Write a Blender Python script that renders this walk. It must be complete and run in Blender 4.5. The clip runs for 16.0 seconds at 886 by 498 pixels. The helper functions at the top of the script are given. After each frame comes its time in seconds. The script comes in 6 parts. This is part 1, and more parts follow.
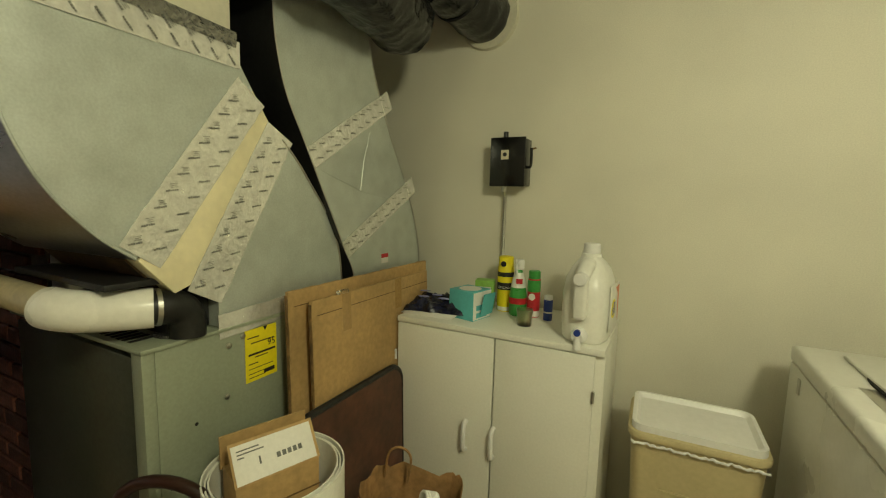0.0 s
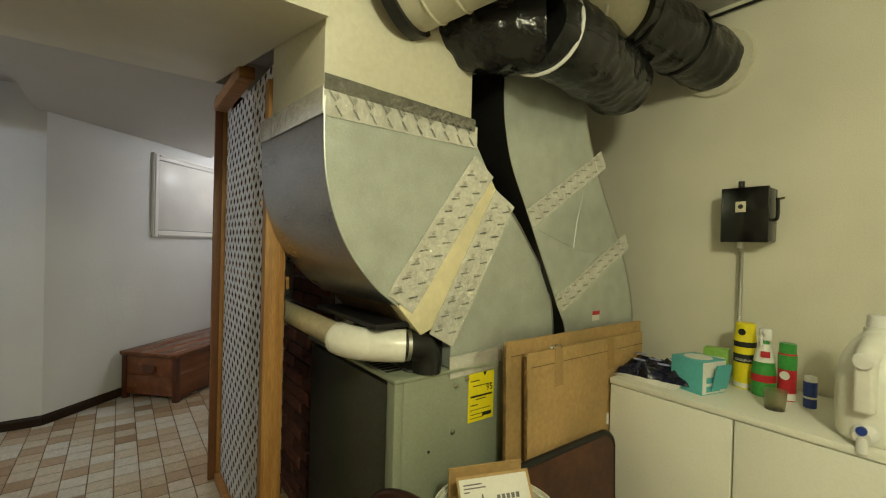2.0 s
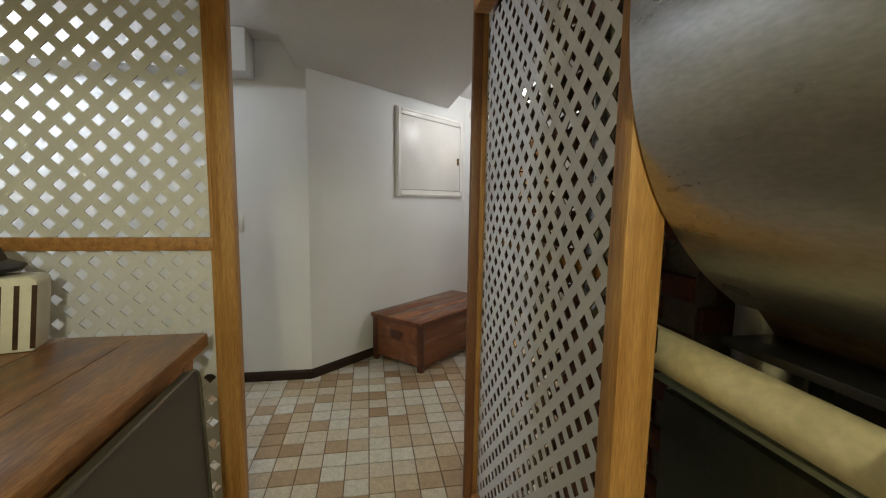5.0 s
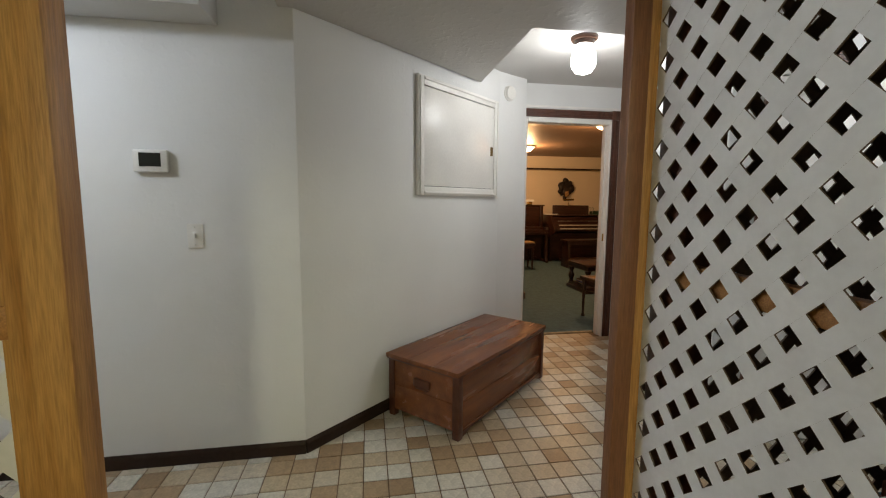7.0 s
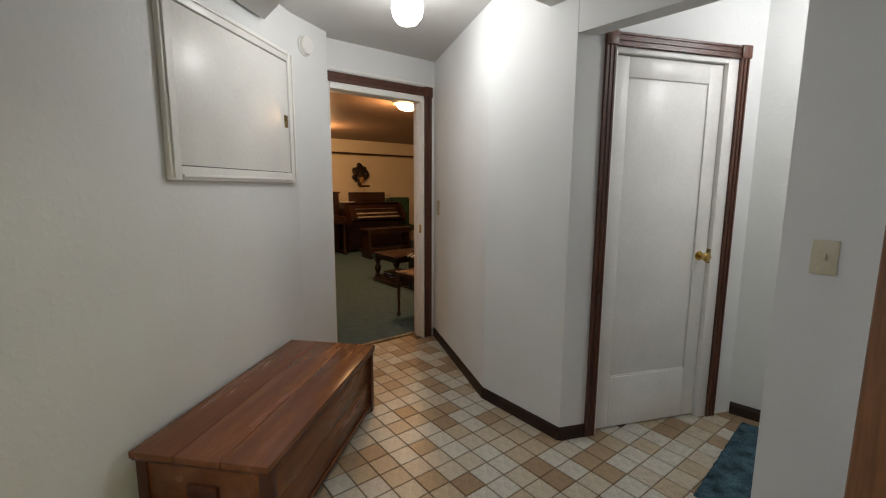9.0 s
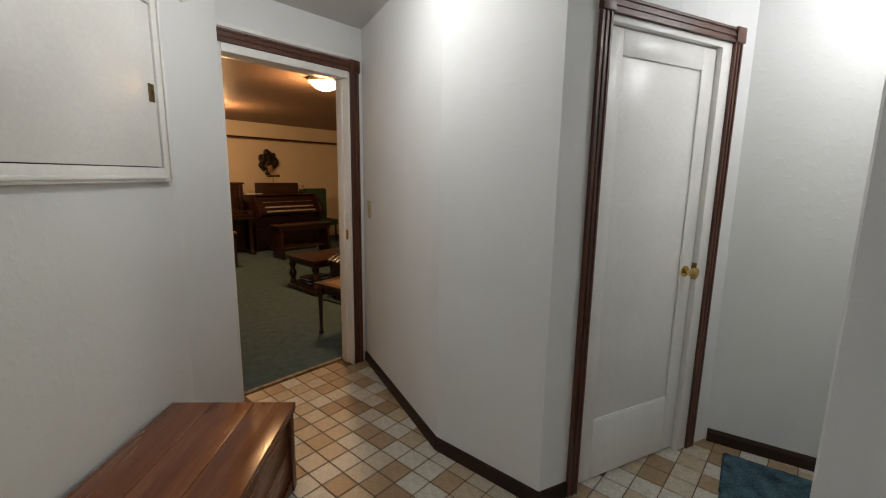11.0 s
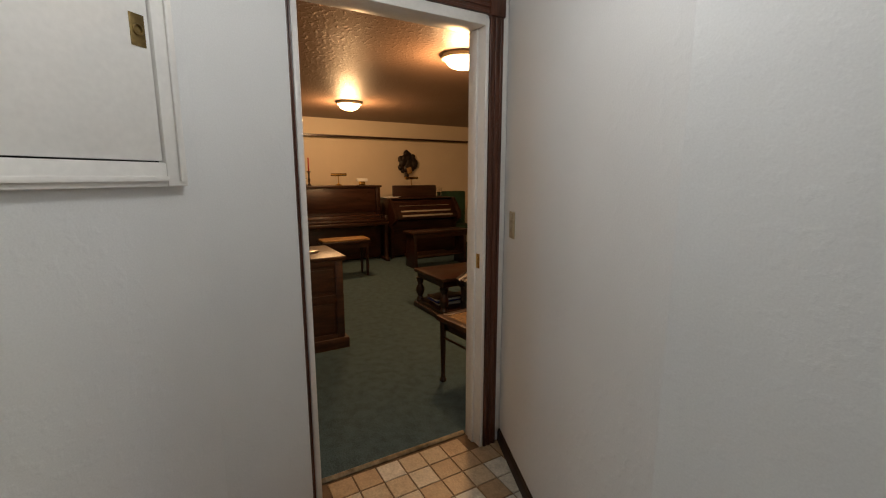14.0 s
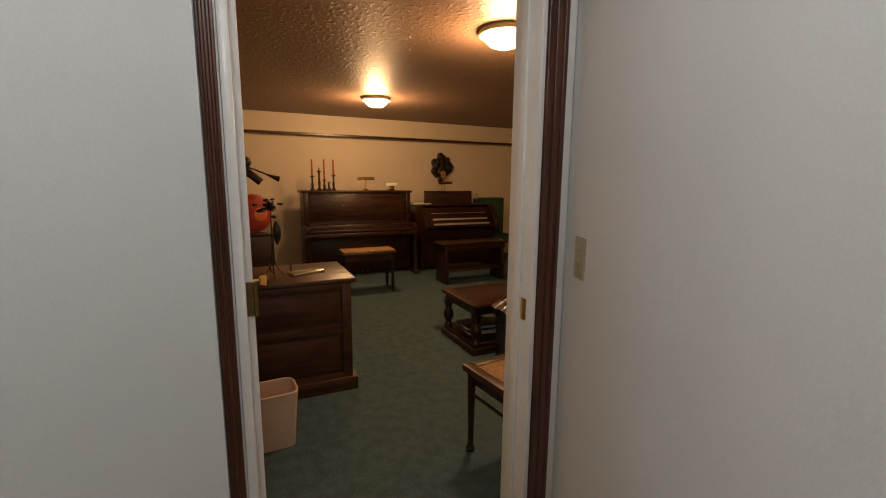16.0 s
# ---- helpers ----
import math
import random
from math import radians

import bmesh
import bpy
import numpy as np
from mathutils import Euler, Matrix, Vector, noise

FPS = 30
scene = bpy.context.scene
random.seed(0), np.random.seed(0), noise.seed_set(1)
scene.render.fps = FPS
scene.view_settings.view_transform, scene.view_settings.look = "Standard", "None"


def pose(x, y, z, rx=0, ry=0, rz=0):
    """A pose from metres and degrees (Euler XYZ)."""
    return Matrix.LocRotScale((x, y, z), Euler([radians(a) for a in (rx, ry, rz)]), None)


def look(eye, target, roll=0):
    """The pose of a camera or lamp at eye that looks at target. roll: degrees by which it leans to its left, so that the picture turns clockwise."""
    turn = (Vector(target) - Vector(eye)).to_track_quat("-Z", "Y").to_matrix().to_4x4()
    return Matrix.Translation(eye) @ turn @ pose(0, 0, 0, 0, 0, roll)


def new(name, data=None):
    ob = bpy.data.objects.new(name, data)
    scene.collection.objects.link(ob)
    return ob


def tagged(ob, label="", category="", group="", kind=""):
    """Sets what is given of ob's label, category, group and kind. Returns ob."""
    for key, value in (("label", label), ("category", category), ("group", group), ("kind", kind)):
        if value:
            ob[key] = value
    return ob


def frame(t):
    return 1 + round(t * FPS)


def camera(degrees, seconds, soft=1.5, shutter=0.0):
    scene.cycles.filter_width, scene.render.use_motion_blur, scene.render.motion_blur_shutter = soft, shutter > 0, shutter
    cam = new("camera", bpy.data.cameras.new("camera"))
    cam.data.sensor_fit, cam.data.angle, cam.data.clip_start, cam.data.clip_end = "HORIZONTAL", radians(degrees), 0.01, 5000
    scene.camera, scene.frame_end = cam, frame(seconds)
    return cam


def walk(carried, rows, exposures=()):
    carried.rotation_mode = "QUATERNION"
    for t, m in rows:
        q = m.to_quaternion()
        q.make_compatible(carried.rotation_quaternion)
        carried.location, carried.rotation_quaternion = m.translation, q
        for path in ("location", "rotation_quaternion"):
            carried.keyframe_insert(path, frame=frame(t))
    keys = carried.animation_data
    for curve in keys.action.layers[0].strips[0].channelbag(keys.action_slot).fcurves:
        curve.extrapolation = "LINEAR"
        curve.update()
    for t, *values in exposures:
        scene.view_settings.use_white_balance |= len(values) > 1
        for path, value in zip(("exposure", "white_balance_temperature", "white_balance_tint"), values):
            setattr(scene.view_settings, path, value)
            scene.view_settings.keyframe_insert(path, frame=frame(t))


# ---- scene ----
cam = camera(92.0, 16.0, soft=1.15)
PATH = [
    (0, (0.038, 0.039, 1.308), (-0.868, 1.808, 1.078), 1.5),
    (0.5, (0.038, 0.002, 1.329), (-1.123, 1.626, 1.209), 1.3),
    (1, (0.037, -0.026, 1.332), (-1.297, 1.463, 1.284), 1.3),
    (1.5, (0.038, -0.044, 1.342), (-1.426, 1.319, 1.338), 1.4),
    (2, (0.031, -0.059, 1.329), (-1.565, 1.147, 1.313), 1.5),
    (2.5, (-0.008, -0.07, 1.316), (-1.729, 0.946, 1.248), 1.7),
    (3, (-0.13, -0.067, 1.303), (-1.919, 0.819, 1.175), 2.5),
    (3.5, (-0.308, -0.068, 1.315), (-2.116, 0.768, 1.134), 2.6),
    (4, (-0.495, -0.061, 1.303), (-2.365, 0.528, 1.037), 1.857),
    (4.2, (-0.569, -0.059, 1.314), (-2.482, 0.441, 1.058), 1.648),
    (6.3, (-1.505, -0.082, 1.321), (-3.472, 0.197, 1.091), 1.0),
    (6.5, (-1.607, -0.1, 1.315), (-3.572, 0.182, 1.074), 1.5),
    (7, (-1.839, -0.137, 1.312), (-3.797, 0.201, 1.084), 0.4),
    (7.5, (-2.039, -0.119, 1.282), (-3.978, 0.294, 1.016), 0.3),
    (8, (-2.266, -0.085, 1.294), (-4.178, 0.439, 1.026), 0.8),
    (8.5, (-2.429, -0.058, 1.295), (-4.253, 0.719, 1.034), 1.7),
    (9, (-2.589, -0.023, 1.319), (-4.154, 1.189, 1.034), 0.3),
    (9.2, (-2.652, 0.004, 1.311), (-4.132, 1.317, 1.019), 0.7),
    (11.3, (-3.202, 0.302, 1.389), (-4.498, 1.788, 1.052), 0.9),
    (11.5, (-3.254, 0.34, 1.388), (-4.587, 1.793, 1.05), 0.7),
    (12, (-3.362, 0.474, 1.386), (-4.804, 1.819, 1.052), 0.8),
    (12.5, (-3.472, 0.559, 1.368), (-4.996, 1.805, 1.017), 1.0),
    (13, (-3.648, 0.652, 1.379), (-5.223, 1.836, 1.036), 0.4),
    (13.5, (-3.797, 0.759, 1.369), (-5.413, 1.885, 1.019), -0.3),
    (14, (-3.943, 0.91, 1.367), (-5.65, 1.896, 1.032), 0.0),
    (14.5, (-4.078, 1.002, 1.352), (-5.844, 1.862, 0.978), -0.4),
    (15, (-4.246, 1.077, 1.365), (-6.009, 1.957, 1.019), -0.5),
    (15.5, (-4.406, 1.15, 1.358), (-6.168, 2.037, 1.029), -0.1),
    (16, (-4.525, 1.276, 1.364), (-6.315, 2.112, 1.051), 0.5),
]
walk(cam, [(t, look(eye, target, roll)) for t, eye, target, roll in PATH], exposures=[(0, -0.02), (0.6, -0.06), (1.5, 0.15), (3.0, 0.3), (4.2, 0.42), (6.3, 0.6), (7.5, 0.52), (9.2, 0.36), (11.3, 0.28), (14.5, 0.24), (16, 0.27)])

# ---- world and lights ----
world = bpy.data.worlds.new("world")
scene.world = world
world.use_nodes = True
world.node_tree.nodes["Background"].inputs[0].default_value = (0.02, 0.02, 0.022, 1)
world.node_tree.nodes["Background"].inputs[1].default_value = 1.0


def point_lamp(name, place, watts, colour, radius):
    data = bpy.data.lights.new(name, "POINT")
    data.energy, data.color, data.shadow_soft_size = watts, colour, radius
    ob = new(name, data)
    ob.location = place
    return ob


FURNACE_LIGHT = (0.75, -0.1, 2.12)
HALL_LIGHT = (-4.50, 1.225, 2.17)
MUSIC_LIGHTS = [(-7.04, 2.88, 2.2), (-9.65, 2.78, 2.2)]
SOUTH_LIGHT = (-3.25, -2.15, 2.2)
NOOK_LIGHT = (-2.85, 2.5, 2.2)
point_lamp("utility_bulb_light", FURNACE_LIGHT, 58, (1.0, 0.985, 0.64), 0.13)
point_lamp("hall_bulb_light", (HALL_LIGHT[0], HALL_LIGHT[1], HALL_LIGHT[2] - 0.02), 5.2, (0.95, 0.97, 1.0), 0.07)
point_lamp("south_bulb_light", SOUTH_LIGHT, 21, (0.80, 0.88, 1.0), 0.06)
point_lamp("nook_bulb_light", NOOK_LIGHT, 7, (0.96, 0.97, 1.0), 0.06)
for place in MUSIC_LIGHTS:
    point_lamp("dome_light", (place[0], place[1], place[2] - 0.06), 44, (1.0, 0.57, 0.26), 0.1)

# ---- materials ----
def mat(name, colour, rough=0.6, metal=0.0, var=0.12, scale=6.0, fine=90.0, bump=0.1, stretch=None, second=None, rand=0.0, spec=0.5, glow=0.0, island=False):
    """A surface: two scales of noise in colour and roughness, fine relief, and per-object variation."""
    m = bpy.data.materials.new(name)
    m.use_nodes = True
    nt = m.node_tree
    n, l = nt.nodes, nt.links
    b = n["Principled BSDF"]
    tc = n.new("ShaderNodeTexCoord")
    mp = n.new("ShaderNodeMapping")
    l.new(tc.outputs["Object"], mp.inputs[0])
    if stretch:
        mp.inputs["Scale"].default_value = stretch
    big = n.new("ShaderNodeTexNoise")
    big.inputs["Scale"].default_value, big.inputs["Detail"].default_value = scale, 5
    small = n.new("ShaderNodeTexNoise")
    small.inputs["Scale"].default_value, small.inputs["Detail"].default_value = fine, 3
    l.new(mp.outputs[0], big.inputs["Vector"])
    l.new(mp.outputs[0], small.inputs["Vector"])
    mix = n.new("ShaderNodeMix")
    mix.data_type = "RGBA"
    dark = second or [c * (1 - 2.2 * var) for c in colour]
    mix.inputs[6].default_value = (*[max(0, c) for c in dark], 1)
    mix.inputs[7].default_value = (*colour, 1)
    ramp = n.new("ShaderNodeMapRange")
    ramp.inputs[1].default_value, ramp.inputs[2].default_value = 0.3, 0.62
    l.new(big.outputs[0], ramp.inputs[0])
    l.new(ramp.outputs[0], mix.inputs[0])
    hsv = n.new("ShaderNodeHueSaturation")
    l.new(mix.outputs[2], hsv.inputs["Color"])
    val = n.new("ShaderNodeMapRange")
    val.inputs[1].default_value, val.inputs[2].default_value = 0.3, 0.7
    val.inputs[3].default_value, val.inputs[4].default_value = 1 - var, 1 + var
    l.new(small.outputs[0], val.inputs[0])
    out = val.outputs[0]
    if rand:
        if island:
            src = n.new("ShaderNodeNewGeometry").outputs["Random Per Island"]
        else:
            src = n.new("ShaderNodeObjectInfo").outputs["Random"]
        rv = n.new("ShaderNodeMapRange")
        rv.inputs[3].default_value, rv.inputs[4].default_value = 1 - rand, 1 + rand
        l.new(src, rv.inputs[0])
        mul = n.new("ShaderNodeMath")
        mul.operation = "MULTIPLY"
        l.new(rv.outputs[0], mul.inputs[0])
        l.new(out, mul.inputs[1])
        out = mul.outputs[0]
    l.new(out, hsv.inputs["Value"])
    l.new(hsv.outputs[0], b.inputs["Base Color"])
    rr = n.new("ShaderNodeMapRange")
    rr.inputs[3].default_value, rr.inputs[4].default_value = max(0.02, rough - 0.12), min(1, rough + 0.12)
    l.new(big.outputs[0], rr.inputs[0])
    l.new(rr.outputs[0], b.inputs["Roughness"])
    b.inputs["Metallic"].default_value = metal
    b.inputs["Specular IOR Level"].default_value = spec
    if bump:
        bp = n.new("ShaderNodeBump")
        bp.inputs["Strength"].default_value, bp.inputs["Distance"].default_value = bump, 0.004
        l.new(small.outputs[0], bp.inputs["Height"])
        l.new(bp.outputs[0], b.inputs["Normal"])
    if glow:
        b.inputs["Emission Color"].default_value = (*colour, 1)
        b.inputs["Emission Strength"].default_value = glow
    return m


def shiny(name, colour, rough=0.25, metal=0.0, glow=0.0, alpha_glass=False):
    m = bpy.data.materials.new(name)
    m.use_nodes = True
    b = m.node_tree.nodes["Principled BSDF"]
    b.inputs["Base Color"].default_value = (*colour, 1)
    b.inputs["Roughness"].default_value, b.inputs["Metallic"].default_value = rough, metal
    if alpha_glass:
        b.inputs["Transmission Weight"].default_value = 1.0
        b.inputs["IOR"].default_value = 1.45
    if glow:
        b.inputs["Emission Color"].default_value = (*colour, 1)
        b.inputs["Emission Strength"].default_value = glow
    return m


def wall_mat(name, colour, peel=34.0, strength=0.16, var=0.03, rough=0.55):
    """Rolled wall paint: low orange-peel lumps with a broad, faint unevenness."""
    m = mat(name, colour, rough, var=var, scale=1.6, fine=220, bump=0.05)
    nt = m.node_tree
    n, l = nt.nodes, nt.links
    b = n["Principled BSDF"]
    tc = n.new("ShaderNodeTexCoord")
    v = n.new("ShaderNodeTexNoise")
    v.inputs["Scale"].default_value, v.inputs["Detail"].default_value, v.inputs["Roughness"].default_value = peel, 4, 0.45
    l.new(tc.outputs["Object"], v.inputs["Vector"])
    r = n.new("ShaderNodeMapRange")
    r.inputs[1].default_value, r.inputs[2].default_value = 0.52, 0.72
    l.new(v.outputs[0], r.inputs[0])
    bp = n.new("ShaderNodeBump")
    bp.inputs["Strength"].default_value, bp.inputs["Distance"].default_value = strength, 0.004
    l.new(r.outputs[0], bp.inputs["Height"])
    old = b.inputs["Normal"].links[0].from_node
    l.new(old.outputs[0], bp.inputs["Normal"])
    l.new(bp.outputs[0], b.inputs["Normal"])
    return m


WHITE_WALL = wall_mat("white_wall_paint", (0.78, 0.79, 0.79), strength=0.13, rough=0.75)
CREAM_WALL = wall_mat("cream_wall_paint", (0.70, 0.67, 0.55), peel=9, strength=0.12, var=0.06)
CREAM_PAINT = mat("cream_painted_metal", (0.64, 0.61, 0.48), 0.45, var=0.05, scale=3, fine=70, bump=0.12)
PEACH_WALL = wall_mat("warm_plaster", (0.72, 0.62, 0.47), peel=20, strength=0.1)
CEIL_WHITE = wall_mat("ceiling_paint", (0.60, 0.59, 0.57), peel=26, strength=0.25)
CEIL_BROWN = wall_mat("textured_glossy_ceiling", (0.24, 0.15, 0.10), peel=30, strength=0.9, rough=0.5)
WHITE_TRIM = mat("white_gloss_trim", (0.84, 0.83, 0.80), 0.35, var=0.03, scale=4, fine=60, bump=0.04)
DARK_TRIM = mat("walnut_stained_trim", (0.12, 0.043, 0.024), 0.33, var=0.25, scale=3, fine=40, stretch=(14, 14, 1.2), bump=0.15)
BASE_TRIM = mat("dark_vinyl_base", (0.035, 0.019, 0.012), 0.5, var=0.15, scale=5, fine=50, spec=0.25)
PINE = mat("raw_pine_post", (0.43, 0.225, 0.07), 0.5, var=0.22, scale=3.2, fine=26, stretch=(16, 16, 1.0), bump=0.18, second=(0.30, 0.13, 0.03))
PINE_RED = mat("reddish_pine", (0.19, 0.076, 0.030), 0.5, var=0.22, scale=3.2, fine=26, stretch=(16, 16, 1.0), bump=0.18, second=(0.18, 0.07, 0.025))
PINE_X = mat("raw_pine_rail", (0.42, 0.20, 0.06), 0.5, var=0.22, scale=3.2, fine=26, stretch=(16, 1.0, 16), bump=0.18, second=(0.26, 0.11, 0.03))
LATTICE = mat("white_lattice_paint", (0.68, 0.68, 0.72), 0.45, var=0.03, scale=5, fine=80, bump=0.04)
HARDBOARD = mat("raw_brown_hardboard", (0.13, 0.085, 0.06), 0.7, var=0.12, scale=5, fine=80, bump=0.1)
CHEST_WOOD = mat("varnished_cedar", (0.215, 0.073, 0.026), 0.24, var=0.12, scale=1.6, fine=14, stretch=(1.0, 9, 9), bump=0.05, second=(0.13, 0.042, 0.016), rand=0.10)
CHEST_DARK = mat("dark_cedar_edge", (0.10, 0.03, 0.012), 0.35, var=0.2, scale=3, fine=30)
DARK_WOOD = mat("dark_mahogany", (0.035, 0.012, 0.007), 0.34, var=0.3, scale=2.5, fine=26, stretch=(1.2, 1.2, 14), bump=0.1)
DARK_WOOD_H = mat("dark_mahogany_grain", (0.042, 0.015, 0.008), 0.32, var=0.3, scale=2.5, fine=26, stretch=(14, 1.2, 14), bump=0.1)
OAK = mat("brown_oak", (0.066, 0.027, 0.013), 0.38, var=0.3, scale=2.5, fine=26, stretch=(12, 1.5, 12), bump=0.12)
TABLE_WOOD = mat("worn_wood_top", (0.36, 0.17, 0.06), 0.35, var=0.3, scale=3, fine=18, stretch=(1.5, 9, 9), bump=0.1, second=(0.16, 0.065, 0.025))
BOARD_WOOD = mat("brown_marbled_laminate", (0.10, 0.035, 0.018), 0.35, var=0.3, scale=7, fine=30, bump=0.05, second=(0.05, 0.016, 0.009))
GALV = mat("galvanised_sheet", (0.55, 0.59, 0.55), 0.40, 0.5, var=0.07, scale=14, fine=190, bump=0.06)
GALV_SIDE = mat("galvanised_bend", (0.45, 0.45, 0.45), 0.3, 0.9, var=0.10, scale=3, fine=60, bump=0.02, stretch=(1, 1, 3))
# also stands in for shade on the branch duct side and in the elbow joint
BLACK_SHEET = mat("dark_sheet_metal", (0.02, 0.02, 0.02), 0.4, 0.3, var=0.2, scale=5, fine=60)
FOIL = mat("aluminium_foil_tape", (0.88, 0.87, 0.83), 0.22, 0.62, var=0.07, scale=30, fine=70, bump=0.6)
# foil with a dark reflection put into its base colour
FOIL_REFLECTION = mat("dark_reflection_foil", (0.42, 0.42, 0.41), 0.16, 0.95, var=0.12, scale=22, fine=60, bump=0.7)
RUSTED = mat("brown_oxidised_sheet", (0.20, 0.13, 0.07), 0.4, 0.5, var=0.3, scale=9, fine=50, bump=0.1)
WORN_STRIP = mat("dull_brass_strip", (0.27, 0.21, 0.13), 0.5, 0.5, var=0.25, scale=12, fine=60)
TAPE_INK = mat("grey_tape_print", (0.16, 0.16, 0.145), 0.6, var=0.2)
FILLER = mat("cream_foam_filler", (0.80, 0.72, 0.47), 0.6, var=0.06, scale=8, fine=30, bump=0.2)
BLACK_PLASTIC = mat("black_plastic_wrap", (0.014, 0.014, 0.015), 0.2, var=0.2, scale=7, fine=26, bump=0.9, stretch=(2.5, 1, 2.5))
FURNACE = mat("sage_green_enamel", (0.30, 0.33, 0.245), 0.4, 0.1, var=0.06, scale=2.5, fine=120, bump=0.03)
# dark panel green, with the shade of the furnace front in the colour
FURNACE_SHADED = mat("shaded_green_panel", (0.06, 0.065, 0.048), 0.35, 0.15, var=0.15, scale=3, fine=80, bump=0.04)
PVC = mat("white_pvc", (0.86, 0.84, 0.76), 0.25, var=0.04, scale=5, fine=60, bump=0.02)
PVC_OLD = mat("yellowed_pvc", (0.62, 0.54, 0.34), 0.35, var=0.12, scale=5, fine=60, bump=0.03)
RUBBER = mat("black_rubber", (0.012, 0.012, 0.012), 0.4, var=0.2)
BLACK_BOX = mat("black_gloss_enamel", (0.008, 0.008, 0.008), 0.16, var=0.2, scale=10, fine=50, bump=0.05)
STEEL = shiny("bright_steel", (0.55, 0.54, 0.5), 0.3, 1.0)
BRASS = shiny("polished_brass", (0.62, 0.42, 0.14), 0.22, 1.0)
BRASS_OLD = mat("aged_brass", (0.26, 0.18, 0.07), 0.35, 0.9, var=0.2)
WHITE_ENAMEL = mat("white_enamel", (0.78, 0.77, 0.70), 0.3, var=0.025, scale=2, fine=60, bump=0.02)
CABINET_WHITE = mat("off_white_laminate", (0.80, 0.79, 0.70), 0.42, var=0.03, scale=2, fine=120, bump=0.04)
WHITE_PLASTIC = mat("white_plastic", (0.78, 0.77, 0.74), 0.35, var=0.03, scale=4, fine=60, bump=0.02)
IVORY_OLD = mat("aged_ivory_plastic", (0.44, 0.38, 0.26), 0.45, var=0.06)
IVORY = mat("ivory_plastic", (0.62, 0.57, 0.42), 0.4, var=0.04)
BEIGE_PLASTIC = mat("beige_plastic", (0.56, 0.47, 0.26), 0.42, var=0.05, scale=3, fine=80, bump=0.05)
PINK_PLASTIC = mat("pinkish_beige_plastic", (0.66, 0.50, 0.38), 0.4, var=0.05, scale=3, fine=80, bump=0.03)
MILK = mat("milky_plastic", (0.80, 0.79, 0.72), 0.35, var=0.03, scale=4, fine=60, bump=0.02)
CARD = mat("brown_cardboard", (0.47, 0.30, 0.12), 0.75, var=0.12, scale=4, fine=60, bump=0.12)
CARD_DARK = mat("cardboard_edge", (0.22, 0.125, 0.045), 0.8, var=0.3, scale=20, fine=90, bump=0.4)
PAPER_TAPE = mat("packing_tape", (0.43, 0.27, 0.11), 0.2, var=0.1)
WHITE_PAPER = mat("white_paper", (0.76, 0.74, 0.68), 0.7, var=0.04, scale=6, fine=90)
PAPER_BAG = mat("kraft_paper_bag", (0.36, 0.20, 0.075), 0.7, var=0.2, scale=9, fine=50, bump=0.5)
YELLOW = mat("yellow_card", (0.86, 0.72, 0.01), 0.6, var=0.04)
INK = mat("black_ink", (0.012, 0.012, 0.012), 0.6, var=0.05)
NAVY = mat("navy_print_plastic", (0.012, 0.013, 0.035), 0.22, var=0.3, scale=20, fine=60, bump=0.6)
VIOLET = mat("pale_blue_print", (0.25, 0.26, 0.55), 0.3, var=0.2)
TEAL = mat("turquoise_card", (0.10, 0.44, 0.46), 0.5, var=0.06)
GREEN = mat("green_plastic", (0.05, 0.33, 0.06), 0.3, var=0.1)
LIME = mat("lime_card", (0.25, 0.50, 0.08), 0.5, var=0.1)
RED = mat("red_print", (0.55, 0.02, 0.03), 0.4, var=0.1)
BLUE = mat("blue_plastic", (0.02, 0.05, 0.28), 0.3, var=0.1)
ORANGE = mat("orange_print", (0.75, 0.22, 0.08), 0.4, var=0.1)
OLIVE = mat("olive_grey_vinyl", (0.075, 0.066, 0.046), 0.5, var=0.08, scale=2, fine=140, bump=0.12)
CARPET = mat("blue_green_carpet", (0.074, 0.120, 0.137), 0.95, var=0.28, scale=16, fine=130, bump=1.0, second=(0.052, 0.083, 0.092), spec=0.1)
RUG = mat("blue_shag", (0.075, 0.14, 0.18), 0.95, var=0.35, scale=14, fine=120, bump=1.0, spec=0.1)
GROUT = mat("brown_joint", (0.15, 0.085, 0.04), 0.7, var=0.15, scale=8, fine=60)
CONCRETE = mat("bare_floor_slab", (0.24, 0.22, 0.19), 0.8, var=0.15, scale=2, fine=60)
BRICK = mat("old_red_brick", (0.16, 0.055, 0.035), 0.85, var=0.25, scale=16, fine=90, bump=0.6, rand=0.35)
MORTAR = mat("grey_mortar", (0.17, 0.14, 0.115), 0.9, var=0.2, scale=10, fine=90, bump=0.5)
LEATHER = mat("dark_leather", (0.018, 0.010, 0.008), 0.3, var=0.2, scale=8, fine=60, bump=0.3)
CANE = mat("woven_cane", (0.42, 0.24, 0.085), 0.6, var=0.3, scale=70, fine=190, bump=0.9)
GREEN_CLOTH = mat("green_upholstery", (0.03, 0.085, 0.045), 0.8, var=0.15)
BRONZE = mat("dark_bronze", (0.035, 0.022, 0.014), 0.45, 0.3, var=0.4, scale=20, fine=60, bump=0.4)
RED_CLOTH = mat("red_cloth", (0.42, 0.045, 0.025), 0.7, var=0.2)
GLOBE = shiny("lit_white_globe", (1.0, 0.97, 0.9), 0.3, glow=9.0)
DOME = shiny("lit_warm_dome", (1.0, 0.82, 0.54), 0.3, glow=7.0)
GLASS = shiny("clear_glass", (0.95, 0.95, 0.93), 0.05, alpha_glass=True)
SCREEN = shiny("dark_screen", (0.02, 0.022, 0.02), 0.15)
